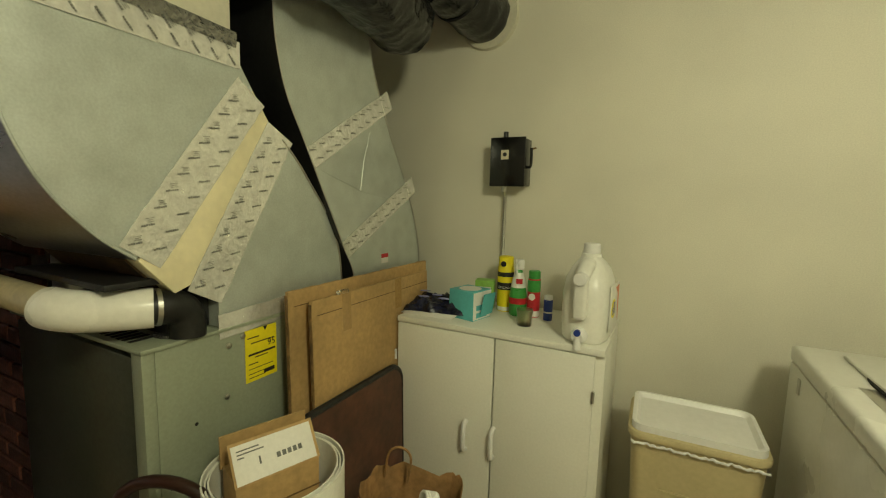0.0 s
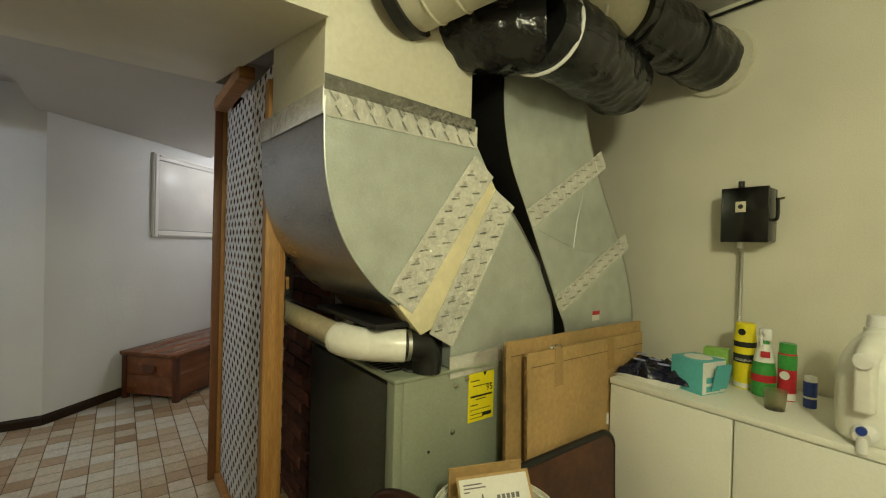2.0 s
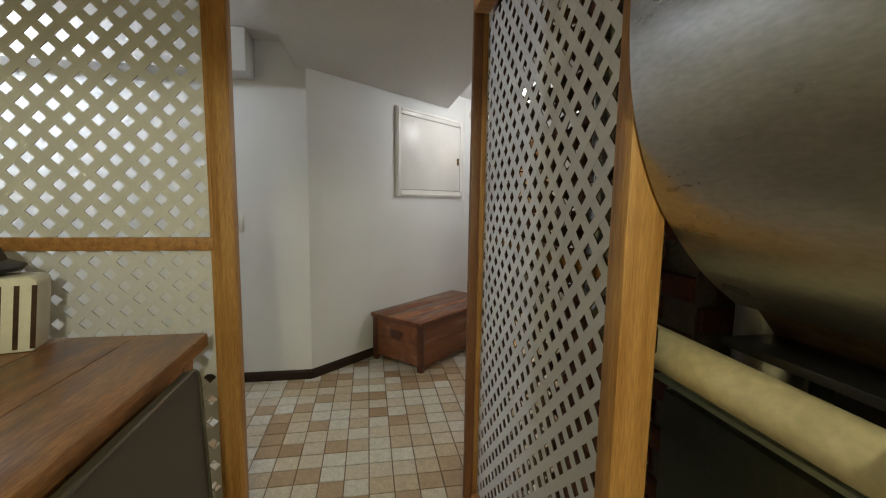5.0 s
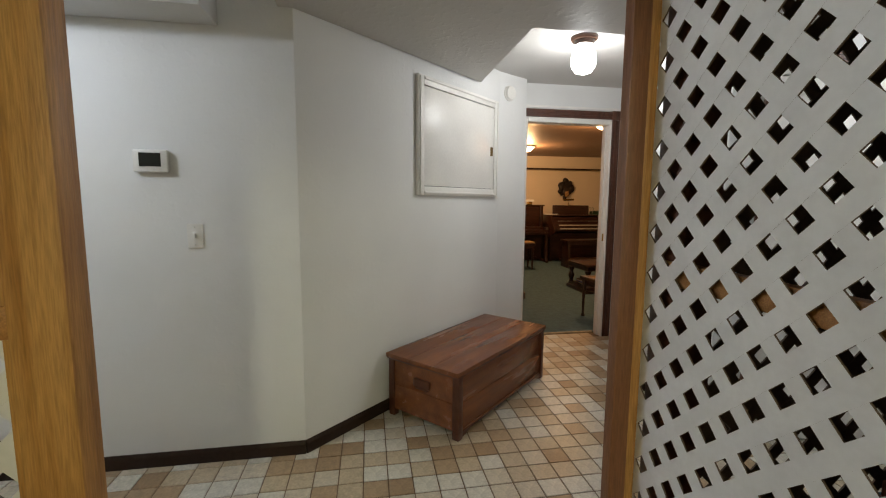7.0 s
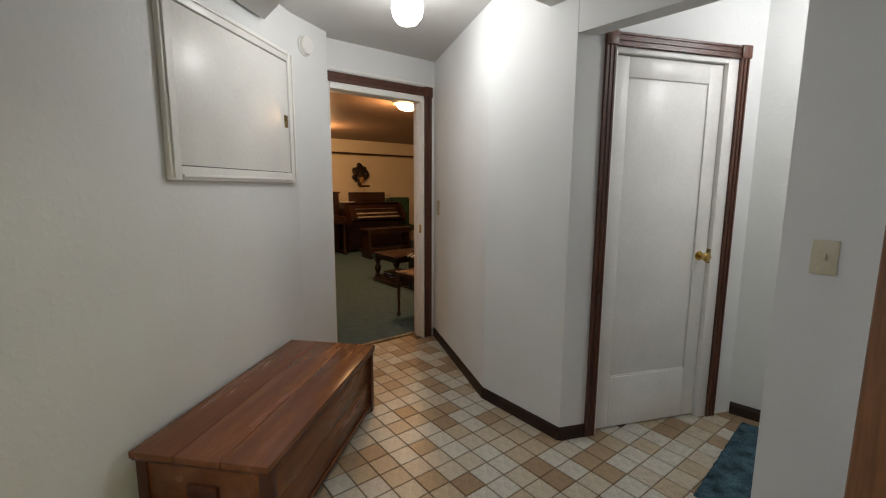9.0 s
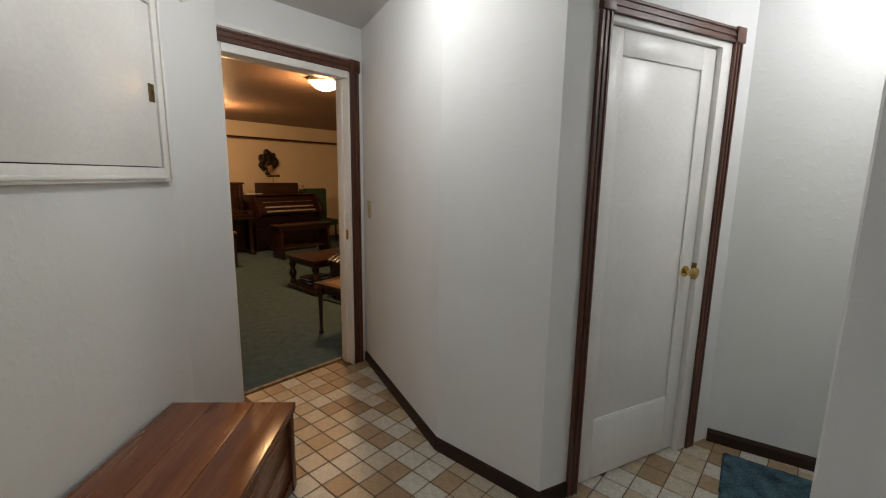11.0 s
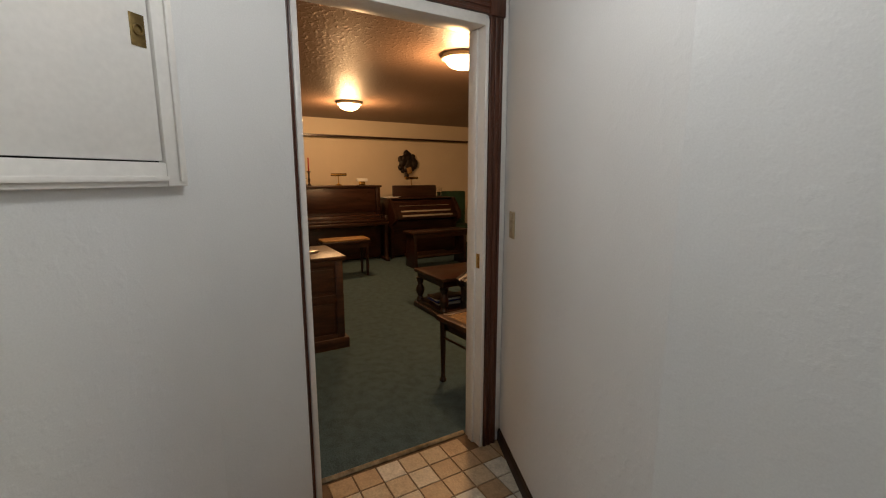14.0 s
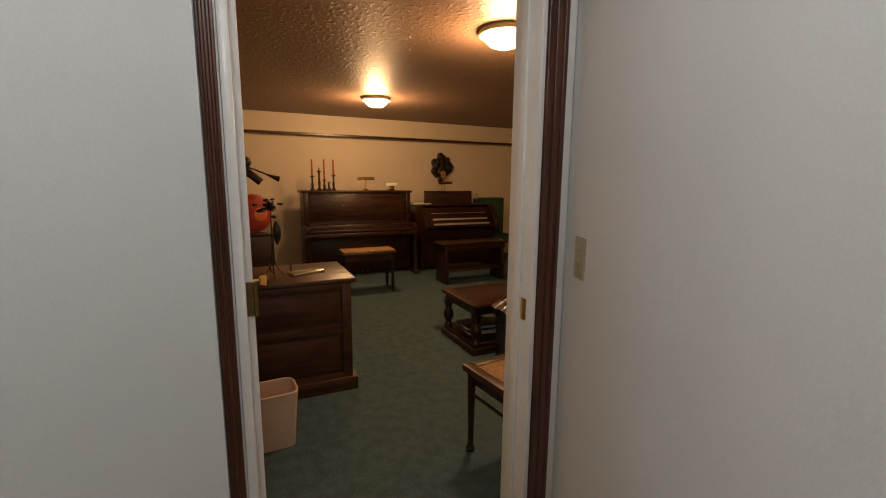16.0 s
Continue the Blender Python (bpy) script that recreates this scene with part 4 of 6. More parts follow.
CT = 0.84


def jug():
    j = thing("detergent_jug", (-0.173, 1.585, CT), -5, "large milky white detergent jug with a tap", "jug")
    bm = bmesh.new()
    prof = [(0.0, 0.070, 0.098, 0.0), (0.006, 0.078, 0.106, 0.0), (0.02, 0.084, 0.112, 0.0), (0.10, 0.088, 0.116, 0.0), (0.18, 0.087, 0.113, 0.0), (0.23, 0.080, 0.102, 0.002), (0.265, 0.066, 0.084, 0.006), (0.29, 0.050, 0.060, 0.006), (0.305, 0.038, 0.040, 0.0), (0.312, 0.033, 0.033, -0.004)]
    rings = []
    for z, w, d, c in prof:
        rings.append([bm.verts.new((math.copysign(abs(math.cos(a)) ** 0.7, math.cos(a)) * w, c + math.copysign(abs(math.sin(a)) ** 0.7, math.sin(a)) * d, z)) for a in np.linspace(0, 2 * math.pi, 41)[:-1]])
    for r0, r1 in zip(rings, rings[1:]):
        for k in range(40):
            bm.faces.new((r0[k], r0[(k + 1) % 40], r1[(k + 1) % 40], r1[k]))
    bm.faces.new(rings[0][::-1])
    bm.faces.new(rings[-1])
    j.scale = (0.93, 0.93, 0.92)
    part("body", bm, MILK, j)
    part("neck", lt([(0.036, 0.310), (0.036, 0.322), (0.031, 0.324)], 24, at=(0, -0.004, 0)), MILK, j)
    part("cap", lt([(0.030, 0.324), (0.031, 0.330), (0.029, 0.358), (0.025, 0.361)], 24, at=(0, -0.004, 0)), WHITE_PLASTIC, j, "ribbed white cap")
    grip = bx(-0.023, 0.023, -0.148, -0.106, 0.095, 0.235, bev=0.012, seg=3)
    part("grip", grip, MILK, j, "moulded handle")
    part("grip_top", tb(smooth_curve([(0, -0.03, 0.285), (0, -0.075, 0.275), (0, -0.112, 0.252), (0, -0.127, 0.215)]), [0.03] * 7 + [0.028] * 6 + [0.024] * 6, 18), MILK, j)
    part("vent_cap", tb([(0, -0.118, 0.245), (0, -0.155, 0.243), (0, -0.158, 0.243)], [0.024, 0.024, 0.02], 20), WHITE_PLASTIC, j)
    t = part("tap", tb([(0, -0.10, 0.036), (0, -0.135, 0.034), (0, -0.146, 0.032)], [0.03, 0.027, 0.02], 20), WHITE_PLASTIC, j, "white pouring tap")
    part("spout", tb([(0, -0.138, 0.030), (0, -0.140, -0.012)], 0.013, 14), WHITE_PLASTIC, t)
    part("button", tb([(0, -0.134, 0.048), (0, -0.150, 0.050)], [0.013, 0.012], 14), BLUE, t)
    lab = part("label", bx(0.0855, 0.0895, -0.062, 0.085, 0.045, 0.215, bev=0.0015), MILK, j, "pale label with yellow, blue and orange print")
    part("label_mark", tb([(0.0895, -0.008, 0.125), (0.0902, -0.008, 0.125)], [0.036, 0.035], 24), YELLOW, lab)
    for i, (y, h) in enumerate(((-0.022, 0.030), (-0.004, 0.046), (0.012, 0.046))):
        part("label_mark", bx(0.0902, 0.0908, y - 0.0045, y + 0.0045, 0.104, 0.104 + h), BLUE, lab)
    part("label_mark", prism(bmesh.new(), [(0.02, 0.20), (0.08, 0.205), (0.08, 0.06), (0.065, 0.11), (0.06, 0.17)], "x", 0.0895, 0.0902), ORANGE, lab)


def can(name, at, r, h, body, cap, label, bands, capname="cap", words=None, neck=False):
    t = thing(name, at, 0, label, "can" if not neck else "bottle")
    part("body", lt([(r * 0.94, 0), (r, 0.006), (r, h * 0.8), (r * 0.94, h * 0.83)], 28), body, t)
    part(capname, lt([(r * 0.92, h * 0.83), (r * 0.92, h * 0.985), (r * 0.8, h)], 24), cap, t)
    for z0, z1, mt in bands:
        part("printed_band", lt([(r + 0.0006, z0 * h), (r + 0.0007, z1 * h)], 28), mt, t, smooth=True)
    return t


def wrap_text(words, size, r, z, material, parent, centre=-1.35):
    """Letters bent round a can, facing the room."""
    cu = bpy.data.curves.new("lettering", "FONT")
    cu.body, cu.size, cu.extrude, cu.align_x = words, size, 0.0002, "CENTER"
    ob = new("lettering", cu)
    me = bpy.data.meshes.new_from_object(ob.evaluated_get(bpy.context.evaluated_depsgraph_get()))
    bpy.data.objects.remove(ob)
    for v in me.vertices:
        a = centre + v.co.x / r
        v.co = Vector(((r + 0.0009 + v.co.z) * math.cos(a), (r + 0.0009 + v.co.z) * math.sin(a), z + v.co.y))
    me.materials.clear()
    me.materials.append(material)
    o = new("lettering", me)
    o.parent = parent


def cabinet_top_things():
    jug()
    c = can("starch_can", (-0.545, 1.775, CT), 0.034, 0.235, YELLOW, YELLOW, "tall yellow and black spray starch can", [(0.02, 0.09, WHITE_PAPER), (0.40, 0.72, INK)])
    wrap_text("ORIGINAL", 0.013, 0.0345, 0.100, WHITE_PAPER, c)
    part("printed_ring", tb([(0.0 + 0.0, -0.034, 0.205), (0.0, -0.0355, 0.205)], 0.012, 14), INK, c)
    part("shape_mark", lt([(0.0349, 0.125), (0.0349, 0.15)], 28), YELLOW, c)
    s = thing("spray_bottle", (-0.475, 1.735, CT), 20, "green and clear spray bottle with a white trigger", "bottle")
    part("body", lt([(0.033, 0), (0.036, 0.01), (0.036, 0.08), (0.031, 0.115), (0.024, 0.15), (0.016, 0.178), (0.013, 0.19)], 24), GREEN, s)
    part("sleeve", lt([(0.0315, 0.117), (0.0255, 0.15), (0.017, 0.178)], 24), MILK, s)
    part("printed_band", lt([(0.0368, 0.05), (0.0368, 0.075)], 24), RED, s)
    part("printed_band", bx(-0.012, 0.014, -0.032, -0.026, 0.135, 0.155), RED, s)
    tr = part("trigger_head", bx(-0.016, 0.02, -0.02, 0.014, 0.19, 0.232, bev=0.006), WHITE_PLASTIC, s)
    part("trigger", tb([(-0.01, -0.02, 0.215), (-0.012, -0.034, 0.20), (-0.01, -0.032, 0.175)], 0.005, 8), WHITE_PLASTIC, tr)
    part("nozzle", tb([(0.0, -0.018, 0.222), (0.0, -0.035, 0.222)], 0.008, 10), WHITE_PLASTIC, tr)
    c = can("cleaner_can", (-0.412, 1.745, CT), 0.026, 0.19, RED, GREEN, "red and green aerosol can with a green cap", [(0.02, 0.14, WHITE_PAPER), (0.55, 0.8, GREEN)])
    part("shape_mark", tb([(0, -0.0262, 0.085), (0, -0.0275, 0.085)], 0.014, 16), WHITE_PAPER, c)
    c = can("marker_stick", (-0.345, 1.72, CT), 0.018, 0.10, BLUE, WHITE_PLASTIC, "short blue stain stick with a white cap", [(0.3, 0.36, WHITE_PAPER)])
    g = thing("measuring_cup", (-0.405, 1.60, CT), 0, "small empty translucent plastic cup", "cup")
    bm = spun(bmesh.new(), [(0.026, 0.0), (0.031, 0.062), (0.0295, 0.062), (0.0245, 0.003)], 24, (0, 0, 0))
    part("cup", bm, shiny("frosted_plastic", (0.8, 0.76, 0.62), 0.3, alpha_glass=True), g)
    b = thing("soap_box", (-0.635, 1.77, CT), 12, "lime green and white soap box", "box")
    part("carton", bx(-0.04, 0.04, -0.03, 0.03, 0, 0.125, bev=0.001), LIME, b)
    part("print", bx(-0.034, 0.03, -0.0308, -0.03, 0.07, 0.098), WHITE_PAPER, b)
    t = thing("tissue_box", (-0.632, 1.60, CT), -14, "turquoise and white tissue cube", "box")
    part("carton", bx(-0.06, 0.06, -0.06, 0.06, 0, 0.115, bev=0.002), TEAL, t)
    part("print", bx(0.0602, 0.0612, -0.058, 0.058, 0.004, 0.112), WHITE_PAPER, t)
    part("print", tb([(0, 0, 0.115), (0, 0, 0.116)], [0.045, 0.045], 24), WHITE_PAPER, t)
    part("flap", bx(0.062, 0.066, -0.02, 0.055, 0.03, 0.118, m=Matrix.Rotation(radians(10), 4, "Y")), TEAL, t)
    for a, b2 in ((-0.02, 0.05), (0.01, 0.09)):
        part("print", bx(0.0612, 0.0618, -0.04, 0.03, a + 0.03, a + 0.05), TEAL, t)
    p = thing("paper_stack", (-0.785, 1.605, CT), 6, "loose stack of white papers", "papers")
    for i in range(4):
        part("sheet", bx(-0.12 + 0.006 * i, 0.11, -0.10, 0.11, i * 0.004, i * 0.004 + 0.0035, bev=0.0008, m=Matrix.Rotation(radians(3 * i - 4), 4, "Z")), WHITE_PAPER, p)
    n = thing("wipes_packet", (-0.775, 1.62, CT + 0.0165), 10, "navy blue crumpled plastic packet with pale blue ovals", "packet")
    bm = bmesh.new()
    bmesh.ops.create_grid(bm, x_segments=30, y_segments=24, size=0.5)
    for v in bm.verts:
        e = max(abs(v.co.x), abs(v.co.y)) * 2
        k = (1 - e ** 6)
        v.co = Vector((v.co.x * 0.26 * (1 + 0.06 * noise.noise((v.co.y * 9, 3, 1))), v.co.y * 0.22 * (1 + 0.08 * noise.noise((v.co.x * 8, 9, 1))), 0.001 + k * (0.034 + 0.030 * noise.noise((v.co.x * 7, v.co.y * 7, 4)) + 0.012 * noise.noise((v.co.x * 18, v.co.y * 18, 2)))))
        v.co.z = max(v.co.z, 0.001)
    ret = bmesh.ops.extrude_face_region(bm, geom=bm.faces[:])
    for g2 in ret["geom"]:
        if isinstance(g2, bmesh.types.BMVert):
            g2.co.z = 0.0
    part("packet", bm, NAVY, n)
    for x, y in ((-0.06, -0.05), (0.03, -0.06), (0.075, 0.0), (-0.02, 0.01), (-0.085, 0.04), (0.04, 0.06)):
        z = 0.036 + 0.018 * noise.noise((x / 0.26 * 7, y / 0.22 * 7, 4)) + 0.012
        bm = bmesh.new()
        tube(bm, [(0, 0, 0), (0, 0, 0.003)], [0.02, 0.018], 16)
        bmesh.ops.scale(bm, vec=(1.2, 0.5, 1), verts=bm.verts)
        bmesh.ops.translate(bm, vec=(x, y, z), verts=bm.verts)
        part("print", bm, VIOLET, n)


cabinet_top_things()


def disconnect_box():
    b = thing("disconnect_switch", (-0.575, 1.92, 1.475), 0, "black glossy electrical disconnect box on the wall", "switch box")
    part("box", bx(-0.075, 0.075, -0.095, 0, -0.10, 0.10, bev=0.005), BLACK_BOX, b)
    part("cover", bx(-0.078, 0.078, -0.105, -0.095, -0.104, 0.104, bev=0.004), BLACK_BOX, b)
    s = part("sticker", bx(-0.028, 0.006, -0.1065, -0.105, 0.01, 0.05), IVORY, b, "small printed sticker")
    part("print", tb([(-0.011, -0.1065, 0.031), (-0.011, -0.1072, 0.031)], 0.009, 12), INK, s)
    part("lever", tb(smooth_curve([(0.075, -0.06, -0.02), (0.092, -0.065, -0.015), (0.094, -0.065, 0.03), (0.092, -0.065, 0.06)]), 0.006, 10), BLACK_BOX, b)
    part("lever_tip", tb([(0.09, -0.06, 0.055), (0.112, -0.062, 0.06)], 0.004, 8), BRASS_OLD, b)
    part("connector", tb([(-0.03, -0.045, 0.104), (-0.03, -0.045, 0.135)], 0.011, 12), BLACK_BOX, b)
    part("connector", tb([(-0.03, -0.045, -0.104), (-0.03, -0.045, -0.125)], 0.013, 12), STEEL, b)
    pts = [(-0.03, -0.045 + 0.02 * min(1, i / 6), -0.12 - i * 0.004) for i in range(0, 160)]
    part("conduit", tb(pts, [0.0085 if i % 2 else 0.007 for i in range(160)], 10), STEEL, b, "ribbed flexible metal conduit")


disconnect_box()


def trash_bin():
    t = thing("trash_bin", (0.172, 1.562, 0), 1, "tall beige plastic trash bin with a loose white lid", "trash bin")
    bm = bmesh.new()
    prism(bm, [(-0.15, -0.11), (0.15, -0.11), (0.15, 0.11), (-0.15, 0.11)], "z", 0, 0.6)
    for v in bm.verts:
        if v.co.z > 0.3:
            v.co.x *= 1.18
            v.co.y *= 1.22
    bmesh.ops.bevel(bm, geom=[e for e in bm.edges if abs(e.verts[0].co.z - e.verts[1].co.z) > 0.3], offset=0.035, segments=5, profile=0.5, affect="EDGES")
    part("bin_body", bm, BEIGE_PLASTIC, t)
    def ring(w, d, z0, z1, r, b):
        q = bmesh.new()
        prism(q, [(-w, -d), (w, -d), (w, d), (-w, d)], "z", z0, z1)
        bmesh.ops.bevel(q, geom=[e for e in q.edges if abs(e.verts[0].co.z - e.verts[1].co.z) > 0.001], offset=r, segments=6, profile=0.5, affect="EDGES")
        if b:
            bmesh.ops.bevel(q, geom=[e for e in q.edges if abs(e.verts[0].co.z - e.verts[1].co.z) < 0.001], offset=b, segments=2, profile=0.5, affect="EDGES")
        return q
    part("rim", ring(0.187, 0.145, 0.595, 0.618, 0.045, 0.006), BEIGE_PLASTIC, t)
    lid = ring(0.176, 0.133, 0.6185, 0.640, 0.035, 0.0)
    top = max(lid.faces, key=lambda f: f.calc_center_median().z)
    bmesh.ops.inset_region(lid, faces=[top], thickness=0.012)
    bmesh.ops.inset_region(lid, faces=[top], thickness=0.010, depth=-0.014)
    part("lid", lid, WHITE_PLASTIC, t, "white plastic tray lid set askew")
    bag = bmesh.new()
    pts = []
    for i in range(40):
        s = i / 39
        pts.append((-0.175 + 0.35 * s, -0.147 - 0.003 * math.sin(i), 0.592 - 0.006 * abs(math.sin(i * 1.3))))
    tube(bag, pts, [0.004 + 0.001 * math.sin(i * 2.1) for i in range(40)], 8)
    part("bag_edge", bag, WHITE_PLASTIC, t, "thin plastic bag edge under the lid")
    part("panel_line", bx(-0.09, 0.09, -0.1335, -0.125, 0.44, 0.446, bev=0.001), BEIGE_PLASTIC, t)


trash_bin()


def washer():
    w = thing("washing_machine", (0.43, 1.03, 0), 0, "white top-loading washing machine with its lid closed", "washing machine")
    W, D, H = 0.68, 0.70, 0.88
    part("cabinet", bx(0.004, W, 0.006, D, 0.02, H - 0.055, bev=0.006), WHITE_ENAMEL, w)
    part("top_deck", bx(0, W + 0.004, 0, D, H - 0.052, H, bev=0.014, seg=3), WHITE_ENAMEL, w)
    lid = part("lid", bx(0.10, W - 0.06, 0.05, D - 0.09, H + 0.0005, H + 0.012, bev=0.006), WHITE_ENAMEL, w)
    part("lid_recess", prism(bmesh.new(), [(0.094, 0.19), (0.10, 0.16), (0.1, 0.44), (0.094, 0.40)], "z", H, H + 0.006), DARK_GAP, w)
    part("handle_scoop", bx(0.06, 0.10, 0.20, 0.36, H + 0.0003, H + 0.001, bev=0.0003), STEEL, w)
    part("badge", bx(0.0, 0.0045, 0.57, 0.59, H - 0.12, H - 0.075), STEEL, w)
    part("console", bx(W + 0.006, W + 0.12, 0.02, D - 0.02, H - 0.05, H + 0.13, bev=0.012), WHITE_ENAMEL, w)
    for x in (0.05, W - 0.05):
        for y in (0.05, D - 0.05):
            part("foot", tb([(x, y, 0), (x, y, 0.022)], 0.02, 12), RUBBER, w)


washer()


def cardboard():
    for label, x, y0, y1, z1, lean in (("flattened brown cardboard box leaning on the furnace", -0.955, 0.945, 1.78, 1.02, 1.6), ("flattened brown cardboard box with packing tape, leaning", -0.915, 1.0, 1.72, 0.985, 2.2)):
        c = thing("cardboard_sheet", (x + math.sin(radians(lean)) * z1, 0, 0), 0, label, "cardboard", "flattened boxes", tilt=(0, -lean))
        bm = bmesh.new()
        k = 24
        edge = [(y0 + 0.006 * noise.noise((i * 1.3, x, 0)), z1 * i / k) for i in range(k + 1)]
        top = [(y0 + (y1 - y0) * i / 30, z1 + 0.004 * noise.noise((i * 0.7, x, 5))) for i in range(1, 31)]
        prism(bm, edge + top + [(y1, 0.0)], "x", 0, 0.012)
        part("sheet", bm, CARD, c, smooth=False)
        part("torn_edge", bx(0.001, 0.011, y0 - 0.004, y0 - 0.001, 0.02, z1 - 0.01), CARD_DARK, c)
        part("fold_line", bx(0.012, 0.0126, y0 + 0.02, y1, z1 - 0.05, z1 - 0.047), CARD_DARK, c)
        if lean > 2:
            for y, h in ((y0 + 0.14, 0.13), (y0 + 0.46, 0.12)):
                part("packing_tape", bx(0.012, 0.0128, y, y + 0.045, z1 - h, z1), PAPER_TAPE, c)
            part("loose_tape", bx(0.004, 0.02, y0 + 0.12, y0 + 0.17, z1, z1 + 0.014, bev=0.004), GLASS, c)


cardboard()


def folded_table():
    t = thing("folded_table", (-0.862, 0, 0), 0, "brown marbled folding table top leaning against cardboard", "table", tilt=(0, -1.6))
    r = 0.075
    pts = [(0.72, 0.02), (0.72, 0.645 - r)] + [(0.72 + r - r * math.cos(a), 0.645 - r + r * math.sin(a)) for a in np.linspace(0.2, 1.57, 7)] + [(1.455 - r + r * math.sin(a), 0.645 - r + r * math.cos(a)) for a in np.linspace(0, 1.57, 9)] + [(1.455, 0.02)]
    part("tabletop", prism(bmesh.new(), pts, "x", 0, 0.022), BOARD_WOOD, t)
    part("edge_band", tb([(0.011, y, z) for y, z in pts], 0.0135, 8), BLACK_SHEET, t)


folded_table()


def basket_and_box():
    b = thing("plastic_tub", (-0.742, 0.715, -0.0), 0, "tall white plastic tub of rolled sheet beside the furnace", "tub")
    for i, (r, z) in enumerate(((0.160, 0.665), (0.152, 0.658), (0.145, 0.662))):
        part("sheet_wall", spun(bmesh.new(), [(r, 0.0), (r, z), (r - 0.004, z), (r - 0.004, 0.004)], 48, (0, 0, 0)), CABINET_WHITE, b)
    c = thing("carton", (-0.765, 0.722, -0.01), 70, "open brown carton with a white printed label, standing in the tub", "carton", tilt=(0, 0))
    part("carton_body", bx(-0.098, 0.098, -0.052, 0.045, 0.012, 0.682, bev=0.002), CARD, c)
    f = part("flap", bx(-0.10, 0.112, 0.03, 0.036, 0.67, 0.748, m=Matrix.Rotation(radians(-2), 4, "X")), CARD, c)
    part("flap", bx(-0.10, 0.10, 0.0022, 0.006, -0.004, 0.092, m=Matrix.Translation((0, -0.054, 0.678)) @ Matrix.Rotation(radians(-34), 4, "X")), CARD, c)
    lab = part("label", bx(-0.095, 0.092, -0.0, 0.002, 0, 0.085, m=Matrix.Translation((0, -0.054, 0.678)) @ Matrix.Rotation(radians(-34), 4, "X")), WHITE_PAPER, c, "white shipping label")
    m = Matrix.Translation((0, -0.054, 0.678)) @ Matrix.Rotation(radians(-34), 4, "X")
    for x, z, w, h in ((-0.085, 0.07, 0.05, 0.003), (-0.085, 0.062, 0.06, 0.003), (-0.085, 0.054, 0.015, 0.003), (-0.04, 0.03, 0.004, 0.018)) + tuple((0.0 + 0.013 * i, 0.03, 0.009, 0.012) for i in range(5)):
        part("label_print", bx(x, x + w, -0.0008, -0.0002, z, z + h, m=m), TAPE_INK, lab, smooth=False)
    part("fold", bx(-0.1005, 0.1005, -0.0535, -0.0522, 0.60, 0.604), CARD_DARK, c)


basket_and_box()


def bag():
    g = thing("paper_bag", (-0.50, 0.95, 0), 15, "crumpled brown paper bag with cords hanging out", "bag")
    bm = bmesh.new()
    rings = []
    for z, s in ((0, 0.9), (0.15, 1.0), (0.35, 1.02), (0.50, 1.0), (0.545, 1.08)):
        ring = []
        for k in range(40):
            a = 2 * math.pi * k / 40
            w = 1 + 0.07 * noise.noise((math.cos(a) * 3, math.sin(a) * 3, z * 6))
            x = math.copysign(abs(math.cos(a)) ** 0.5, math.cos(a)) * 0.125 * s * w
            y = math.copysign(abs(math.sin(a)) ** 0.5, math.sin(a)) * 0.08 * s * w
            ring.append(bm.verts.new((x, y, z + (0.03 * noise.noise((k * 0.5, 3, 1)) if z > 0.5 else 0))))
        rings.append(ring)
    for r0, r1 in zip(rings, rings[1:]):
        for k in range(40):
            bm.faces.new((r0[k], r0[(k + 1) % 40], r1[(k + 1) % 40], r1[k]))
    bm.faces.new(rings[0][::-1])
    ret = bmesh.ops.extrude_face_region(bm, geom=bm.faces[:])
    for q in ret["geom"]:
        if isinstance(q, bmesh.types.BMVert):
            q.co.x *= 0.985
            q.co.y *= 0.985
            q.co.z += 0.001
    part("bag_body", bm, PAPER_BAG, g)
    part("contents", bx(-0.10, 0.10, -0.06, 0.06, 0.02, 0.47, bev=0.02), BLACK_SHEET, g)
    for i in range(5):
        x = 0.03 + 0.007 * i
        part("cord", tb(smooth_curve([(x - 0.01, -0.02, 0.45), (x, -0.03, 0.55), (x + 0.02, -0.05, 0.575), (x + 0.03, -0.075, 0.55), (x + 0.03, -0.09, 0.46)]), 0.004, 8), WHITE_PLASTIC, g)
    part("bag_handle", tb(smooth_curve([(-0.10, 0.06, 0.52), (-0.085, 0.05, 0.60), (-0.05, 0.045, 0.625), (-0.02, 0.045, 0.60), (-0.03, 0.05, 0.52)]), 0.0035, 8), PAPER_BAG, g)


bag()


def bent_chair():
    c = thing("wooden_chair", (-0.90, 0.55, 0), 20, "dark bentwood chair back beside the tub", "chair")
    arch = [(-0.13, 0, 0.0), (-0.13, 0, 0.5)] + [(-0.13 * math.cos(a), 0.0, 0.58 + 0.09 * math.sin(a)) for a in np.linspace(0, math.pi, 15)] + [(0.13, 0, 0.5), (0.13, 0, 0.0)]
    part("back_frame", tb(arch, 0.014, 12), DARK_WOOD, c)
    part("seat", bx(-0.13, 0.13, -0.24, 0.0, 0.36, 0.385, bev=0.01), DARK_WOOD, c)
    for x in (-0.11, 0.11):
        part("leg", tb([(x, -0.22, 0), (x, -0.22, 0.36)], 0.014, 10), DARK_WOOD, c)
    part("arm_knob", lt([(0.012, 0.0), (0.022, 0.02), (0.022, 0.035), (0.01, 0.05)], 16, at=(-0.13, -0.06, 0.60)), DARK_WOOD, c)


bent_chair()


